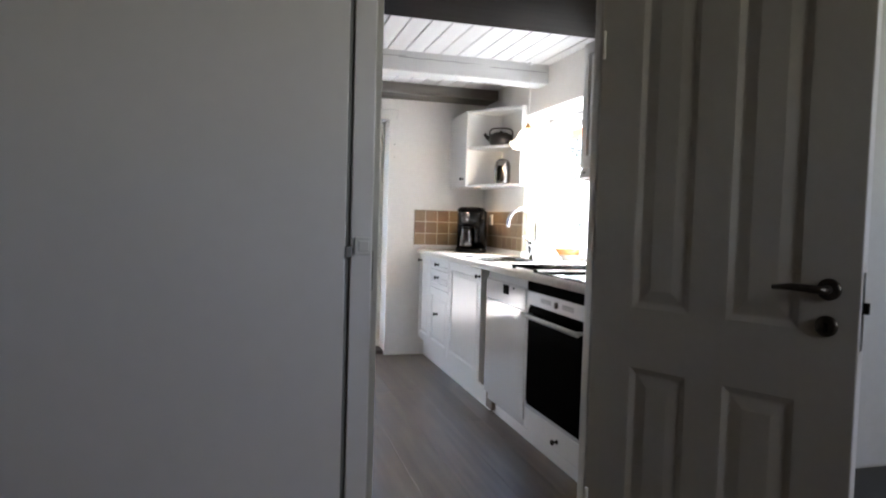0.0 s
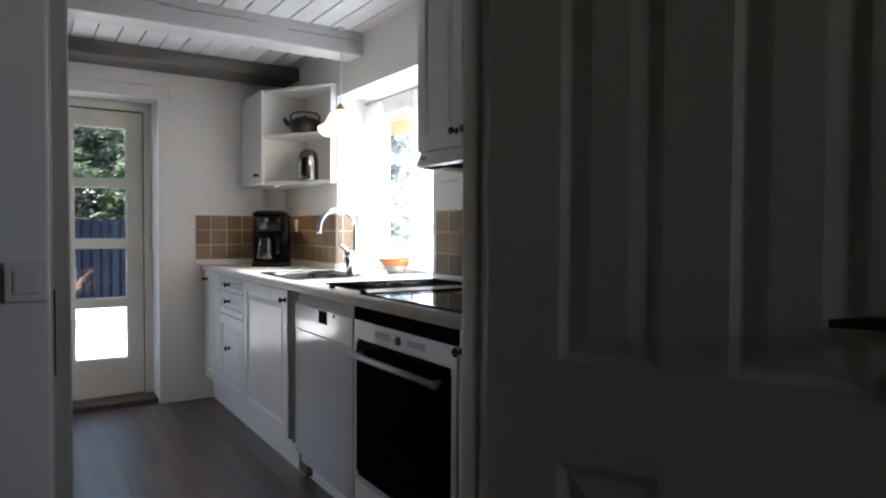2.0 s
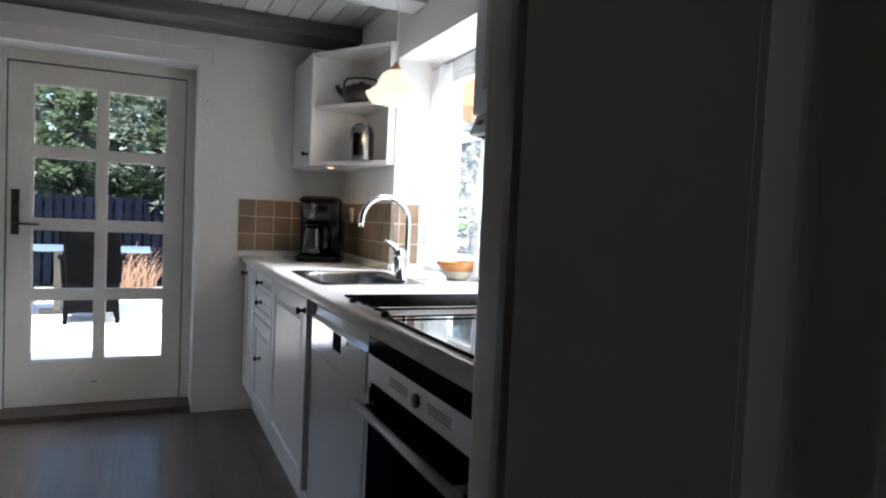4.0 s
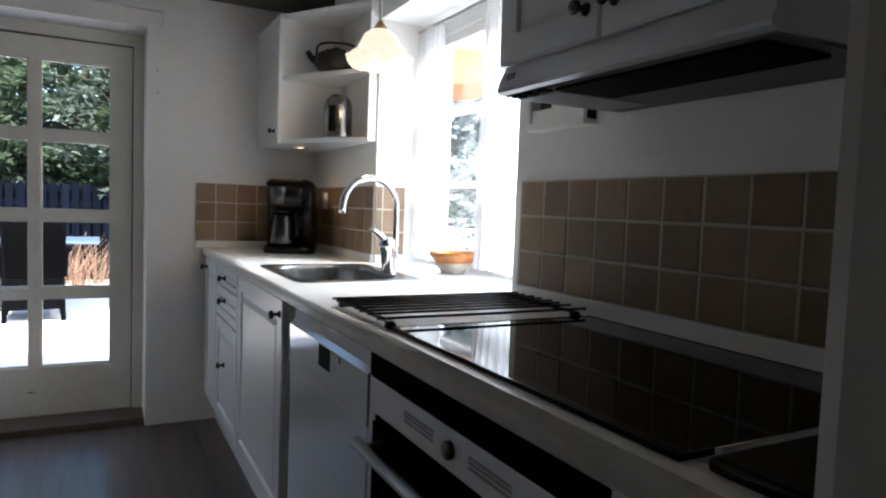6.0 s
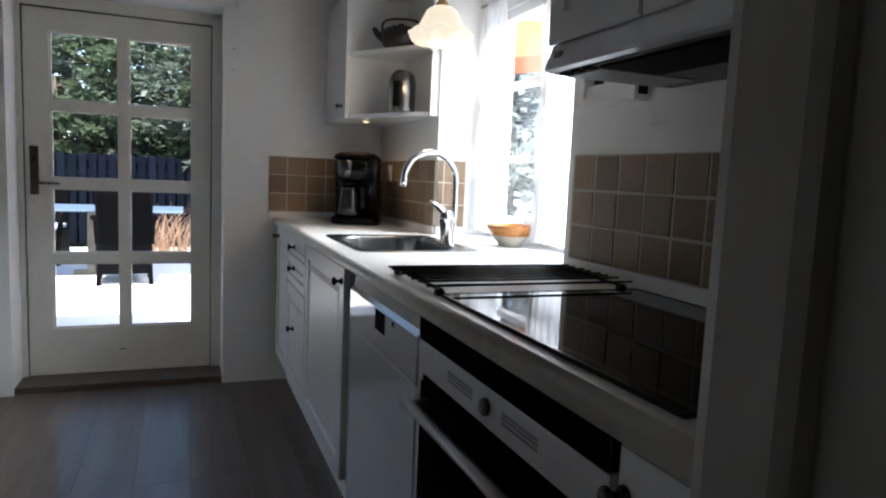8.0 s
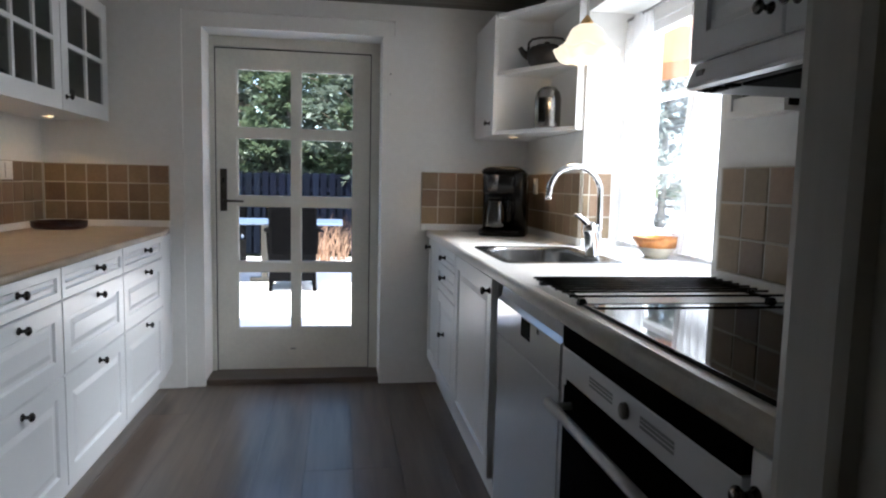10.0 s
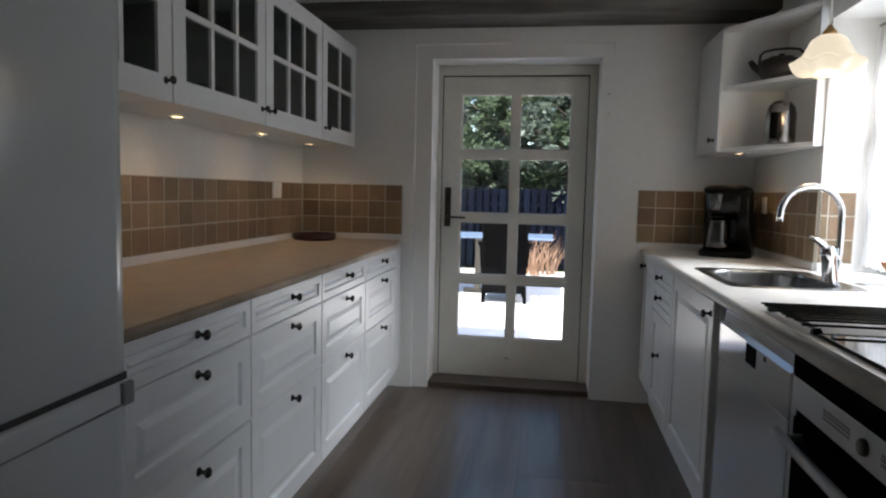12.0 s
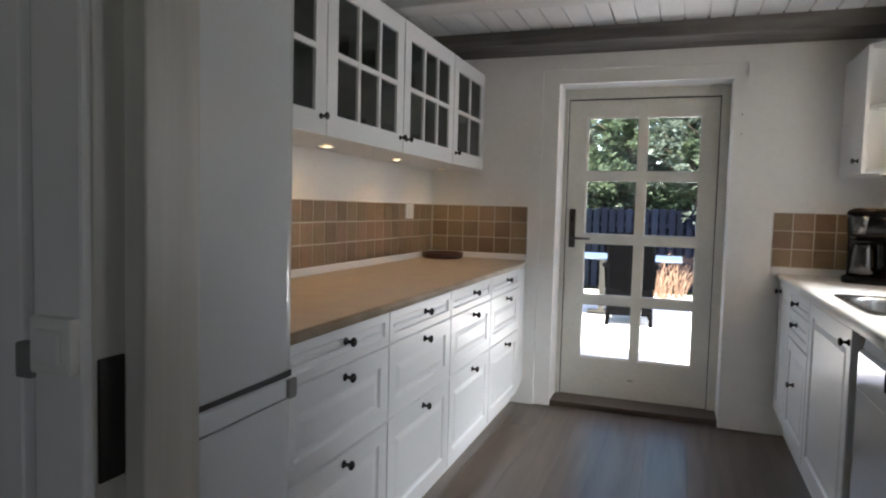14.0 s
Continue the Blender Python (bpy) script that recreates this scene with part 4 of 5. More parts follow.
# ---- pendant lamp ----
pl = thing("pendant_lamp", 2.325, 3.765, 1.595, "scalloped opal glass pendant lamp, lit, hanging by the window", "lamp")


def frill(r, z, a):
    k = max(0.0, (r - 0.055) / 0.07)
    return r * (1 + 0.045 * k * math.cos(8 * a)), z - 0.010 * k * math.cos(8 * a)


part("shade", lathe([(0.0, 0.006), (0.075, 0.008), (0.100, 0.020), (0.116, 0.040), (0.121, 0.050), (0.105, 0.056), (0.082, 0.076), (0.068, 0.104), (0.056, 0.128), (0.036, 0.142), (0.018, 0.146), (0.0, 0.146)], 48, wave=frill), OPAL, pl)
part("cap", lathe([(0.0, 0.144), (0.024, 0.144), (0.022, 0.156), (0.012, 0.168), (0.006, 0.178), (0.0, 0.178)], 20), BRASS, pl)
part("cable", tube([(0, 0, 0.176), (0.002, 0.0, 0.35), (0, 0, 0.560)], 0.003, 8), CABLE, pl)
part("ceiling_rose", lathe([(0.0, 0.556), (0.012, 0.558), (0.018, 0.571), (0.0, 0.5725)], 16), LACQUER, pl)
lamp("pendant_glow", "POINT", Matrix.Translation((2.325, 3.765, 1.565)), 0.7, (1.0, 0.72, 0.42), radius=0.05)

# ---- extractor hood and its cabinet ----
hc = thing("hood_cabinet", EAST, 2.385, 1.402, "white two-door wall cabinet above the extractor hood", "wall cabinet", turn=90)
part("body", boxed(-0.298, 0.298, 0.002, 0.298, 0.0, 0.60, 0.002), LACQUER, hc)
for s in (-1, 1):
    d = part("door", raised_front(0.294, 0.60), LACQUER, hc)
    d.matrix_local = pose(s * 0.149, 0.300, 0.0)
    add_knob(d, -s * 0.115, 0.020, 0.05)
hood = thing("extractor_hood", EAST, 2.37, 1.345, "slim white extractor hood with a dark filter below", "extractor hood", turn=90)
bm = bmesh.new()
prof = [(0.003, 0.004), (0.316, 0.0), (0.328, 0.004), (0.330, 0.010), (0.312, 0.055), (0.003, 0.055)]
ends = [[bm.verts.new((x, y, z)) for y, z in prof] for x in (-0.300, 0.300)]
bm.faces.new(ends[0])
bm.faces.new(ends[1][::-1])
for i in range(len(prof)):
    bm.faces.new((ends[0][i], ends[1][i], ends[1][(i + 1) % 6], ends[0][(i + 1) % 6]))
part("housing", bm, APPLIANCE, hood)
part("underside", boxed(-0.294, 0.294, 0.012, 0.312, -0.0025, 0.0035, 0.001), HOOD_STEEL, hood, "dull grey metal underside")
part("filter", boxed(-0.27, 0.150, 0.165, 0.300, -0.008, -0.002, 0.002), FILTER_BLACK, hood, "dark grease filter")
part("lamp_cover", boxed(0.165, 0.285, 0.06, 0.285, -0.006, -0.002, 0.002), GREY_PLASTIC, hood)
for k in range(3):
    part("button", boxed(0.165 + 0.040 * k, 0.190 + 0.040 * k, 0.292, 0.312, -0.007, -0.002, 0.001), FILTER_BLACK, hood)
part("badge", boxed(0.250, 0.276, 0.3190, 0.3245, 0.026, 0.038, 0.001), PRINT_GREY, hood)

vent = thing("wall_vent", EAST, 2.86, 1.325, "white plastic vent box with a dark slot on the wall", "vent", turn=90)
bm = bmesh.new()
for a in ((-0.11, 0.12, 0.0, 0.045, 0.0, 0.018), (-0.11, 0.12, 0.0, 0.045, 0.085, 0.10), (-0.11, -0.09, 0.0, 0.045, 0.018, 0.085), (0.10, 0.12, 0.0, 0.045, 0.018, 0.085), (-0.09, 0.02, 0.0, 0.040, 0.018, 0.085), (0.02, 0.10, 0.0, 0.040, 0.018, 0.050)):
    box(bm, *a, bevel=0.002)
part("housing", bm, SWITCH_WHITE, vent)
part("slot", boxed(0.02, 0.10, 0.0, 0.015, 0.050, 0.085), RUBBER, vent)
part("end_cap", boxed(-0.116, -0.110, 0.010, 0.036, 0.012, 0.070, 0.003), BLACK, vent)

# ---- fridge ----
def fridge_door(z0, z1):
    """A door slab whose face bows out a little and whose upright edges are well rounded."""
    n, bm = 28, bmesh.new()
    rows = []
    for i in range(n + 1):
        u = -1 + 2 * i / n
        bow = 0.612 - 0.006 * u * u - 0.020 * max(0.0, (abs(u) - 0.93) / 0.07) ** 2
        rows.append([bm.verts.new((0.297 * u, y, z)) for y, z in ((0.550, z0), (bow - 0.008, z0), (bow - 0.002, z0 + 0.003), (bow, z0 + 0.010), (bow, z1 - 0.010), (bow - 0.002, z1 - 0.003), (bow - 0.008, z1), (0.550, z1))])
    for a, b in zip(rows, rows[1:]):
        for k in range(8):
            bm.faces.new((a[k], a[(k + 1) % 8], b[(k + 1) % 8], b[k])).smooth = 0 < k < 6
    bm.faces.new(rows[0])
    bm.faces.new(rows[-1][::-1])
    return bm


fr = thing("fridge_freezer", 0.0, 2.065, 0.0, "tall white fridge freezer with a grey corner handle", "fridge", turn=-90)
part("body", boxed(-0.295, 0.295, -0.06, 0.545, 0.02, 1.86, 0.006), FRIDGE_WHITE, fr)
part("upper_door", fridge_door(0.812, 1.86), FRIDGE_WHITE, fr)
part("lower_door", fridge_door(0.10, 0.800), FRIDGE_WHITE, fr)
part("seal", boxed(-0.290, 0.290, 0.546, 0.602, 0.799, 0.813), RUBBER, fr, "dark gap between the doors")
part("handle", boxed(-0.296, -0.262, 0.604, 0.615, 0.752, 0.797, 0.006), GREY_PLASTIC, fr, "grey plastic corner handle")
part("lip", boxed(-0.262, 0.285, 0.610, 0.6150, 0.756, 0.759, 0.001), GREY_PLASTIC, fr)
part("foot_grille", boxed(-0.285, 0.285, 0.50, 0.54, 0.0, 0.098), GREY_PLASTIC, fr)

# ---- small things on the worktops ----
cm = thing("coffee_maker", 2.272, 4.715, TOP, "black coffee maker with a steel thermos jug", "coffee maker", turn=-20)
cm.scale = (1.12, 1.05, 1.0)


def soft_block(w, d, r, levels, ox=0.0, oy=0.0):
    """A rounded-plan solid: levels are (height, inset) pairs from the bottom up."""
    bm, loops = bmesh.new(), []
    for z, inset in levels:
        loops.append([bm.verts.new((x + ox, y + oy, z)) for x, y in rounded(w - inset, d - inset, max(0.004, r - inset))])
    for a, b in zip(loops, loops[1:]):
        for i in range(len(a)):
            bm.faces.new((a[i], a[(i + 1) % len(a)], b[(i + 1) % len(a)], b[i])).smooth = True
    bm.faces.new(loops[0][::-1])
    bm.faces.new(loops[-1])
    return bm


part("base", soft_block(0.108, 0.130, 0.05, [(0.0, 0.004), (0.006, 0.0), (0.026, 0.0), (0.034, 0.006)]), BLACK, cm)
part("column", soft_block(0.106, 0.066, 0.04, [(0.030, 0.0), (0.300, 0.0), (0.326, 0.008), (0.334, 0.022)], 0.0, 0.062), BLACK, cm)
part("flank", soft_block(0.036, 0.080, 0.030, [(0.030, 0.0), (0.318, 0.0), (0.326, 0.008)], 0.070, -0.030), BLACK, cm)
part("head", soft_block(0.092, 0.088, 0.060, [(0.212, 0.016), (0.222, 0.004), (0.300, 0.0), (0.322, 0.006)], -0.008, -0.030), BLACK, cm)
part("band", lathe([(0.030, 0.226), (0.036, 0.232), (0.043, 0.304), (0.041, 0.310)], 28, pose(-0.042, -0.083, 0.0)), DARK_CHROME, cm, "dark polished steel filter band")
part("lid", soft_block(0.098, 0.112, 0.060, [(0.318, 0.004), (0.326, 0.0), (0.340, 0.006), (0.350, 0.024), (0.354, 0.050)], -0.006, -0.004), FILTER_BLACK, cm)
jug = part("jug", lathe([(0.0, 0.036), (0.050, 0.036), (0.054, 0.05), (0.052, 0.10), (0.043, 0.165), (0.038, 0.192), (0.0, 0.192)], 28, pose(-0.028, -0.062, 0.0)), DARK_CHROME, cm, "polished steel thermos jug")
part("jug_lid", lathe([(0.0, 0.190), (0.047, 0.190), (0.045, 0.206), (0.0, 0.209)], 24, pose(-0.028, -0.062, 0.0)), BLACK, jug)
part("jug_handle", tube([(0.010, -0.095, 0.185), (0.034, -0.135, 0.175), (0.036, -0.138, 0.09), (0.020, -0.108, 0.065)], 0.012, 10), BLACK, jug)

bo = thing("pottery_bowl", 2.60, 3.67, TOP + 0.002, "glazed pottery bowl, cream below and orange above", "bowl")
bo.scale = (0.80, 0.80, 0.80)
part("foot", lathe([(0.0, 0.0), (0.052, 0.0), (0.056, 0.010), (0.088, 0.050), (0.084, 0.050), (0.05, 0.012), (0.0, 0.012)], 32), POTTERY_CREAM, bo)
part("rim", lathe([(0.084, 0.050), (0.088, 0.050), (0.106, 0.078), (0.114, 0.098), (0.110, 0.099), (0.102, 0.078), (0.084, 0.050)], 32, caps=False), POTTERY_ORANGE, bo, "orange glazed band")

tr = thing("serving_dish", 0.06, 4.84, TOP, "low dark red ceramic dish in the tiled corner", "dish")
part("dish", lathe([(0.0, 0.0), (0.112, 0.0), (0.122, 0.010), (0.124, 0.036), (0.117, 0.036), (0.110, 0.014), (0.0, 0.012)], 32), RED_CERAMIC, tr)


def wall_socket(m, label, half=0.028):
    ob = new("wall_socket")
    ob.matrix_world = m
    tagged(ob, label, "socket", "wall sockets")
    part("plate", boxed(-half, half, 0.0, 0.010, -0.042, 0.042, 0.003), SWITCH_WHITE, ob)
    part("insert", boxed(-0.020, 0.020, 0.009, 0.013, -0.034, 0.002, 0.002), SWITCH_WHITE, ob)
    part("rocker", boxed(-0.020, 0.020, 0.009, 0.013, 0.006, 0.034, 0.002), SWITCH_WHITE, ob)


wall_socket(pose(WEST + 0.012, 4.60, 1.155, 0, 0, -90), "white double socket on the tiled wall above the worktop", 0.055)
wall_socket(pose(EAST - 0.012, 4.76, 1.135, 0, 0, 90), "small white socket on the tiles beside the coffee maker")


# ---- garden ----
GZ = -0.07
setting("ground", boxed(-400, 400, -400, 400, -0.6, GZ - 0.02), GRASS_GROUND, "grass lawn reaching the horizon", "ground")
setting("terrace", boxed(-3.0, 6.5, 5.42, 11.9, -0.3, GZ), DECK, "pale sunlit stone terrace outside the garden door", "terrace")
setting("path_east", boxed(6.5, 60.0, -1.0, 70.0, -0.3, GZ), GRAVEL, "pale sunlit gravel yard beyond the terrace", "pavement")
setting("side_path", boxed(2.81, 6.5, -1.0, 5.42, -0.3, GZ), GRAVEL, "pale sunlit paving beside the house", "pavement")
setting("house_wall_outer", boxed(EAST + 0.341, EAST + 0.40, 1.9, 3.02, GZ, 2.45), BRICK_PAINT, "white rendered outer wall", "wall")
setting("roof", boxed(-2.2, 0.78, 5.421, 5.85, 2.452, 2.54), ROOF, "red tiled eaves over the garden door", "roof")
setting("roof_edge", boxed(0.78, 2.93, 5.421, 5.52, 2.452, 2.54), ROOF, "red tiled eaves over the garden door", "roof")

aw = thing("garden_parasol", 3.95, 7.3, GZ, "orange cloth garden parasol on a pale pole", "parasol")
bm = bmesh.new()
tip = bm.verts.new((0, 0, 3.07))
ring = [bm.verts.new((1.35 * math.cos(2 * math.pi * k / 8), 1.35 * math.sin(2 * math.pi * k / 8), 2.57)) for k in range(8)]
hem = [bm.verts.new((v.co.x * 1.01, v.co.y * 1.01, 2.39)) for v in ring]
for k in range(8):
    bm.faces.new((tip, ring[k], ring[(k + 1) % 8]))
    bm.faces.new((ring[k], hem[k], hem[(k + 1) % 8], ring[(k + 1) % 8]))
part("canopy", bm, AWNING, aw)
part("pole", tube([(0, 0, 0.0), (0, 0, 3.09)], 0.022, 12), ALU, aw)
part("base", lathe([(0.0, 0.0), (0.26, 0.0), (0.24, 0.05), (0.04, 0.07), (0.03, 0.2), (0.0, 0.2)], 24), GREY_PLASTIC, aw)

# picket fence
fence = thing("garden_fence", 0.0, 12.05, GZ, "dark blue painted picket fence of upright boards", "fence")
for z in (0.30, 1.02):
    part("rail", boxed(-5.0, 3.9, 0.025, 0.065, z, z + 0.07, 0.004), FENCE, fence)
PICKET = as_mesh("board", boxed(-0.046, 0.046, 0.0, 0.022, 0.04, 1.32, 0.004), FENCE)
rnd = random.Random(9)
for k in range(68):
    piece("board", PICKET, fence, pose(-4.95 + 0.13 * k + rnd.uniform(-0.004, 0.004), 0, rnd.uniform(-0.012, 0.012), 0, rnd.uniform(-0.4, 0.4), 0))
for k in range(67):
    piece("board", PICKET, fence, pose(-4.885 + 0.13 * k, 0.066, rnd.uniform(-0.03, -0.01)))
for k in range(5):
    part("post", boxed(-4.9 + 1.95 * k, -4.8 + 1.95 * k, 0.090, 0.18, -0.02, 1.25, 0.004), FENCE, fence)


def rattan_chair(x, y, turn, label):
    """A high-backed woven armchair that faces its own -y."""
    ob = thing("rattan_chair", x, y, GZ, label, "chair", "chairs round the garden table", turn)
    def shell(fn, nu, nv):
        bm = bmesh.new()
        g = [[bm.verts.new(fn(i / nu, j / nv)) for i in range(nu + 1)] for j in range(nv + 1)]
        for j in range(nv):
            for i in range(nu):
                bm.faces.new((g[j][i], g[j][i + 1], g[j + 1][i + 1], g[j + 1][i])).smooth = True
        geom = bmesh.ops.solidify(bm, geom=list(bm.faces), thickness=0.035)
        return bm
    part("backrest", shell(lambda u, v: ((u - 0.5) * (0.46 + 0.06 * v), 0.22 + 0.10 * max(0.0, 1.37 * v - 0.37) + 0.03 * math.cos(math.pi * (u - 0.5)), 0.14 + 0.82 * v + 0.012 * math.sin(math.pi * u)), 12, 10), RATTAN, ob)
    bm = bmesh.new()
    for k in range(30):
        z = 0.17 + 0.026 * k
        v = max(0.0, (z - 0.36) / 0.60)
        tube([((u - 0.5) * (0.47 + 0.06 * v), 0.262 + 0.10 * v + 0.03 * math.cos(math.pi * (u - 0.5)), z) for u in (0, 0.25, 0.5, 0.75, 1)], 0.003, 5, bm)
    part("weave", bm, RATTAN, ob)
    part("seat", boxed(-0.25, 0.25, -0.26, 0.25, 0.11, 0.41, 0.02), RATTAN, ob)
    part("cushion", boxed(-0.23, 0.23, -0.25, 0.21, 0.41, 0.46, 0.02), CUSHION, ob, "pale blue seat cushion")
    for s in (-1, 1):
        part("arm", tube([(s * 0.265, 0.24, 0.66), (s * 0.285, 0.05, 0.655), (s * 0.285, -0.20, 0.64), (s * 0.27, -0.25, 0.60), (s * 0.255, -0.25, 0.36)], 0.028, 10), RATTAN, ob)
        for yy in (-0.22, 0.22):
            part("leg", tube([(s * 0.22, yy, 0.34), (s * 0.235, yy * 1.12, 0.0)], [0.026, 0.022], 8), RATTAN, ob)
    return ob


rattan_chair(0.90, 8.84, 184, "black woven rattan armchair with its back to the house")
rattan_chair(-0.34, 8.80, 232, "black woven rattan armchair at the table's corner")
rattan_chair(0.68, 10.35, 3, "black woven rattan armchair on the far side of the table")
rattan_chair(-0.10, 10.3, -4, "black woven rattan armchair on the far side of the table")
tb = thing("garden_table", 0.45, 9.35, GZ, "garden table with metal legs, blue sky reflection put into its top colour", "table")
part("tabletop", boxed(-1.05, 1.0, -0.45, 0.45, 0.70, 0.726, 0.012), TABLE_TOP, tb)
for sx in (-0.80, 0.09):
    part("leg", boxed(sx - 0.035, sx + 0.035, -0.05, 0.05, 0.05, 0.70, 0.006), TABLE_WOOD, tb, "weathered pale wooden leg")
    part("foot", boxed(sx - 0.17, sx + 0.17, -0.04, 0.04, 0.0, 0.05, 0.008), TABLE_WOOD, tb)

# dry ornamental grass by the fence
def tuft(x, y, height, blades, seed):
    r, bm = random.Random(seed), bmesh.new()
    for k in range(blades):
        a, lean, h = r.uniform(0, 6.283), r.uniform(0.25, 1.25), height * r.uniform(0.55, 1.0)
        d, s = Vector((math.cos(a), math.sin(a), 0)), Vector((-math.sin(a), math.cos(a), 0)) * r.uniform(0.004, 0.010)
        base = Vector((r.gauss(0, 0.07), r.gauss(0, 0.07), 0))
        pts = [base + d * (lean * h * t * t) + Vector((0, 0, h * t * (1 - 0.25 * lean * t))) for t in (0, 0.35, 0.7, 1.0)]
        left, right = [bm.verts.new(p - s * (1 - 0.8 * i / 3)) for i, p in enumerate(pts)], [bm.verts.new(p + s * (1 - 0.8 * i / 3)) for i, p in enumerate(pts)]
        for i in range(3):
            bm.faces.new((left[i], right[i], right[i + 1], left[i + 1]))
    ob = part("ornamental_grass", bm, STRAW)
    ob.location = (x, y, GZ)
    return tagged(ob, "tuft of dry straw-coloured ornamental grass on the terrace", "grass", "ornamental grasses", "stuff")


tuft(1.18, 11.35, 0.80, 52, 1)
tuft(1.42, 11.5, 0.70, 48, 2)
tuft(1.02, 11.55, 0.66, 30, 3)


# trees: trunk, limbs and sprays of flat scales
def conifer(x, y, height, radius, seed, mat, sprays, bark):
    r = random.Random(seed)
    ob = thing("garden_tree", x, y, GZ - 0.02, "tall dense green tree behind the garden fence" if bark is BARK else "leafy tree in the sunlit yard, glare put into its pale colours", "tree", "trees behind the fence" if bark is BARK else "trees in the yard")
    part("trunk", tube([(0, 0, 0), (0.03, 0.02, height * 0.5), (0, 0, height * 0.97)], [0.16, 0.10, 0.02] if bark is BARK else [0.09, 0.06, 0.015], 8), bark, ob)
    limbs, verts, faces = bmesh.new(), [], []
    for k in range(70):
        z = height * (0.06 + 0.90 * r.random() ** 0.9)
        a = r.uniform(0, 6.283)
        reach = radius * (1 - (z / height) ** 1.6) * r.uniform(0.75, 1.15) + 0.15
        d = Vector((math.cos(a), math.sin(a), 0))
        end = d * reach + Vector((0, 0, z + reach * r.uniform(-0.05, 0.35)))
        if k < 40:
            tube([(0, 0, z), tuple((d * reach * 0.5) + Vector((0, 0, z + 0.05))), tuple(end)], [0.03, 0.02, 0.006], 5, limbs)
        for q in range(sprays // 16):
            t = r.random() ** 0.55
            heart = d * (reach * t) + Vector((0, 0, z + (end.z - z) * t)) + Vector((r.gauss(0, 0.16), r.gauss(0, 0.16), r.gauss(0, 0.14)))
            if noise.noise(heart * 1.35 + Vector((seed, 0, 0))) < -0.07:
                continue
            for leaf in range(22):
                c = heart + Vector((r.gauss(0, 0.055), r.gauss(0, 0.055), r.gauss(0, 0.035)))
                out = (d + Vector((r.gauss(0, 0.7), r.gauss(0, 0.7), r.gauss(0.1, 0.35)))).normalized()
                side = (out.cross(Vector((0, 0, 1))) + Vector((r.gauss(0, 0.3), r.gauss(0, 0.3), r.gauss(0, 0.5)))).normalized()
                ln, wd = r.uniform(0.08, 0.18), r.uniform(0.020, 0.045)
                n = len(verts)
                verts += [c, c + out * ln * 0.5 + side * wd, c + out * ln, c + out * ln * 0.5 - side * wd]
                faces.append((n, n + 1, n + 2, n + 3))
    part("limbs", limbs, bark, ob)
    me = bpy.data.meshes.new("crown")
    me.from_pydata(verts, [], faces)
    me.materials.append(mat)
    crown = new("crown", me)
    crown.parent = ob
    return ob


ROW = [(-2.6, 14.2, 4.0, 1.6, NEEDLE_A, 220), (-0.9, 13.7, 3.8, 1.4, NEEDLE_B, 240), (0.5, 13.9, 4.2, 1.5, NEEDLE_A, 240), (1.75, 13.6, 3.9, 1.4, NEEDLE_B, 240), (3.0, 14.0, 4.3, 1.7, NEEDLE_A, 240), (4.7, 14.3, 4.1, 1.7, NEEDLE_B, 200)]
ROW += [(-1.7, 15.6, 4.9, 2.3, NEEDLE_A, 240), (-0.1, 15.4, 5.0, 2.3, NEEDLE_A, 240), (1.2, 15.7, 5.1, 2.3, NEEDLE_A, 240), (2.6, 15.6, 5.0, 2.3, NEEDLE_A, 240), (4.0, 16.2, 4.9, 2.4, NEEDLE_A, 200)]
ROW += [(26.0, 46.0, 6.0, 2.8, NEEDLE_B, 120), (31.0, 50.0, 7.0, 3.0, NEEDLE_B, 120), (35.0, 46.0, 6.5, 3.0, NEEDLE_A, 120)]
ROW += [(5.9, 12.7, 4.4, 1.5, LEAF_GLARE, 170), (7.4, 13.0, 4.8, 1.7, LEAF_GLARE, 170), (6.6, 15.0, 5.4, 2.0, LEAF_GLARE, 170), (9.0, 14.2, 5.2, 1.9, LEAF_GLARE, 170), (8.4, 11.2, 4.2, 1.5, LEAF_GLARE, 170), (10.6, 12.6, 5.0, 1.9, LEAF_GLARE, 170)]
ROW += [(-2.4 + 1.0 * k, 13.3 + 0.25 * (k % 2), 2.1 + 0.25 * (k % 3), 0.75, NEEDLE_B if k % 2 else NEEDLE_A, 130) for k in range(7)]
for i, (x, y, h, rad, mat, sprays) in enumerate(ROW):
    conifer(x, y, h, rad, 20 + i, mat, sprays, BARK_GLARE if mat is LEAF_GLARE else BARK)

# ---- wall tiles, laid last ----
def tile_mesh(w, h):
    bm = boxed(-w / 2, w / 2, 0.0, 0.008, -h / 2, h / 2)
    es = [e for e in bm.edges if all(v.co.y > 0.007 for v in e.verts)]
    bmesh.ops.bevel(bm, geom=es, offset=0.0025, segments=1, affect="EDGES")
    return as_mesh("tile", bm, TILE)


PITCH, ROWZ = 0.1012, 0.0962
TILES = {}
Z0 = 0.912
rnd = random.Random(11)


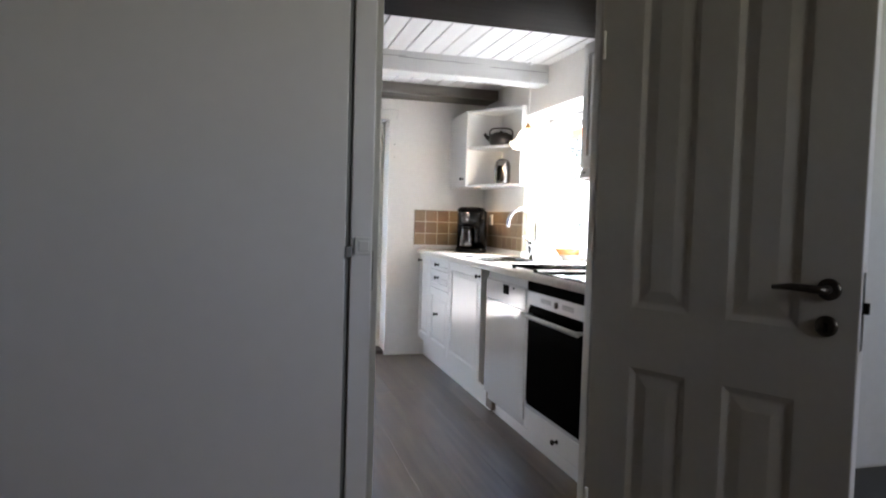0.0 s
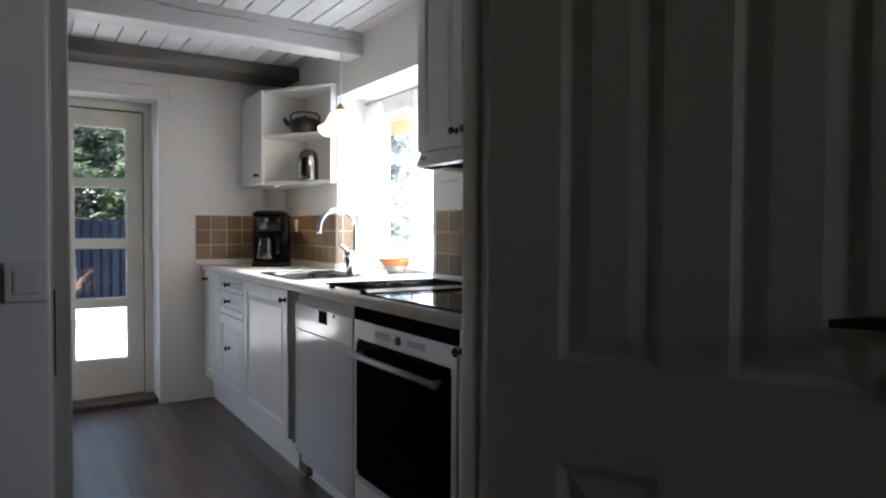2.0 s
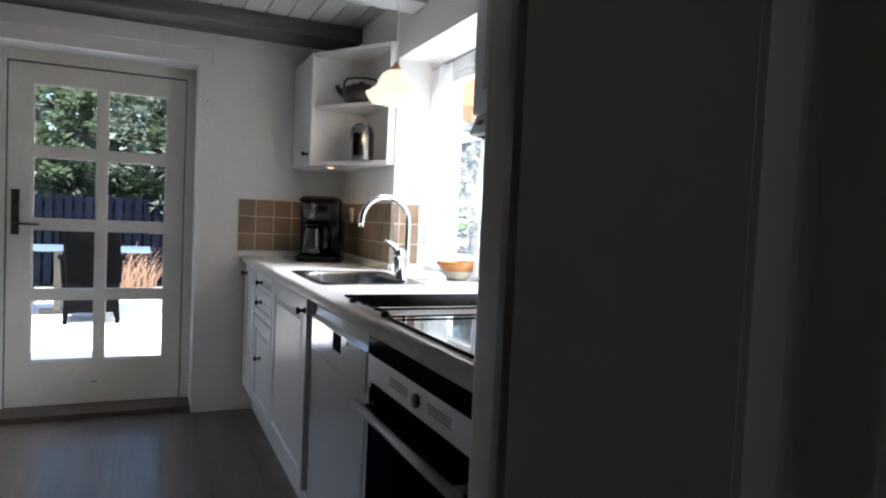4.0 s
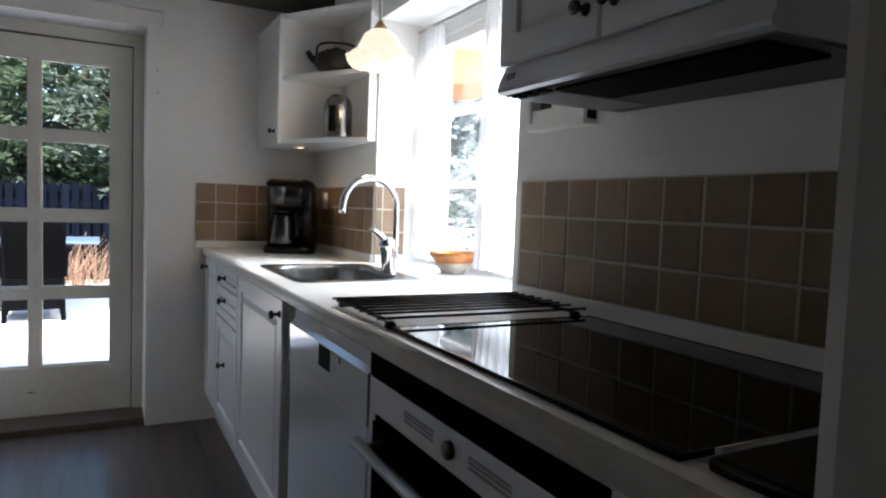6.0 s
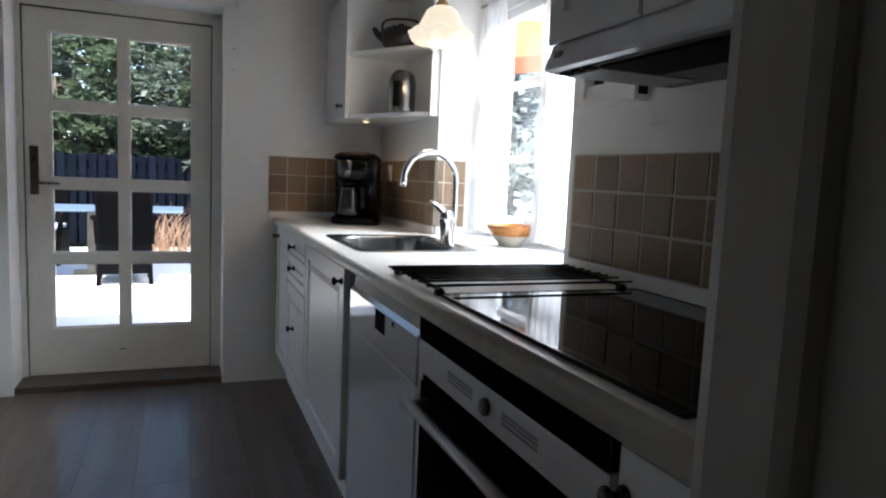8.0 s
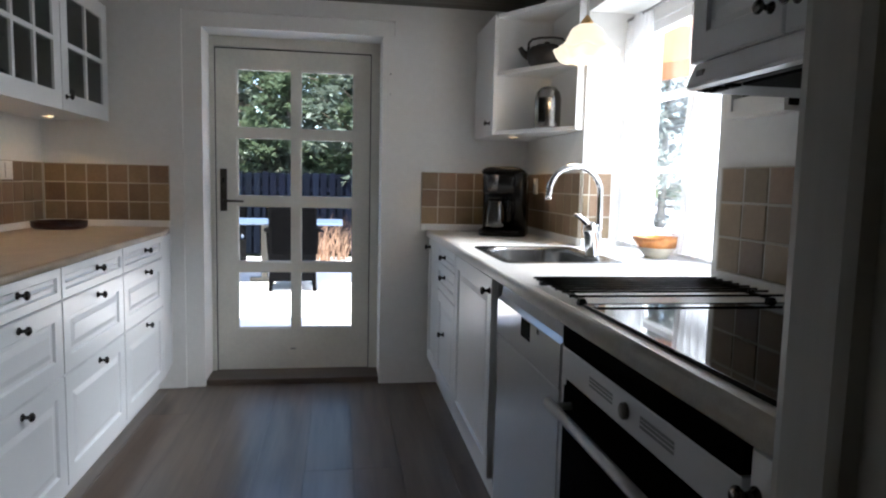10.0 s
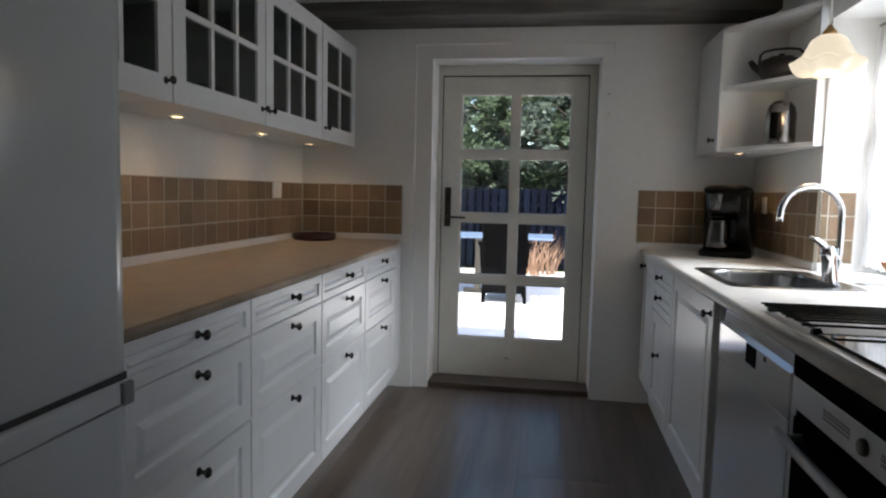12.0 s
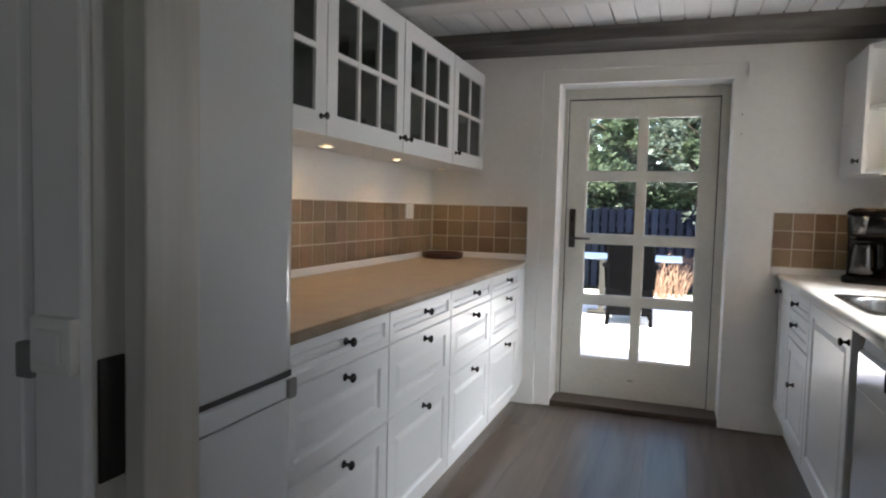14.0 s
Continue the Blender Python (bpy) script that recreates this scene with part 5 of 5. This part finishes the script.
def tile_wall(name, label, origin, turn, length, first=0.0, row=ROWZ):
    """Three rows of tiles along +x of a frame whose +y faces the room."""
    ob = thing(name, *origin, label, "tiles", turn=turn)
    tagged(ob, kind="structure")
    part("grout", boxed(0.0, length, 0.0, 0.0092, 0.0, 3 * row), GROUT, ob)
    part("upstand", boxed(0.0, length, 0.0, 0.014, TOP - origin[2] + 0.001, -0.001, 0.003), LACQUER, ob, "white upstand strip")
    x = first
    while x < length - 0.02:
        w = min(PITCH, length - x)
        key = (round(w, 3), row)
        if key not in TILES:
            TILES[key] = tile_mesh(w - 0.0042, row - 0.0042)
        for r in range(3):
            piece("tile", TILES[key], ob, pose(x + w / 2, 0.0025 + rnd.uniform(-0.0008, 0.0008), (r + 0.5) * row, rnd.uniform(-0.22, 0.22), rnd.uniform(-0.45, 0.45), rnd.uniform(-0.22, 0.22)))
        x += PITCH
    return ob


tile_wall("tiles_west", "brown clay wall tiles above the long worktop", (WEST, 5.008, Z0), -90, 2.64, 0.03)
tile_wall("tiles_north_west", "brown clay wall tiles in the corner", (0.536, NORTH, Z0), 180, 0.616)
tile_wall("tiles_north_east", "brown clay wall tiles behind the coffee maker", (EAST, NORTH, Z0), 180, EAST - 1.868)
tile_wall("tiles_east", "brown clay wall tiles behind the hob", (EAST, 1.70, 0.9195), 90, 3.04 - 1.70, 0.02, 0.0937)
tile_wall("tiles_corner", "brown clay wall tiles beside the window", (EAST, WY1, Z0), 90, NORTH - WY1)
tile_wall("tiles_reveal", "brown clay wall tiles in the window recess", (2.60, WY1, Z0), 180, 0.132)

# ---- floor planks, laid last ----
PLANK_W, PLANK_L = 0.1926, 2.1


def plank_mesh(length):
    bm = boxed(0.0002, PLANK_W - 0.0002, 0.0002, length - 0.0002, -0.012, 0.0)
    es = [e for e in bm.edges if all(v.co.z > -0.001 for v in e.verts)]
    bmesh.ops.bevel(bm, geom=es, offset=0.0007, segments=1, affect="EDGES")
    return as_mesh("plank", bm, FLOOR_WOOD)


PLANKS = {k: plank_mesh(PLANK_L * k / 3) for k in (1, 2, 3)}
rnd = random.Random(5)
for col in range(27):
    x, y, k = -1.6 + PLANK_W * col, -1.7, rnd.choice((1, 2, 3))
    end = 5.30 if WEST - 0.29 < x < EAST + 0.15 else 1.80
    while y < end - 0.01:
        k = min(k, round((end - y) / PLANK_L * 3))
        piece("plank", PLANKS[k], floor, pose(x, y, 0))
        y, k = y + PLANK_L * k / 3, 3
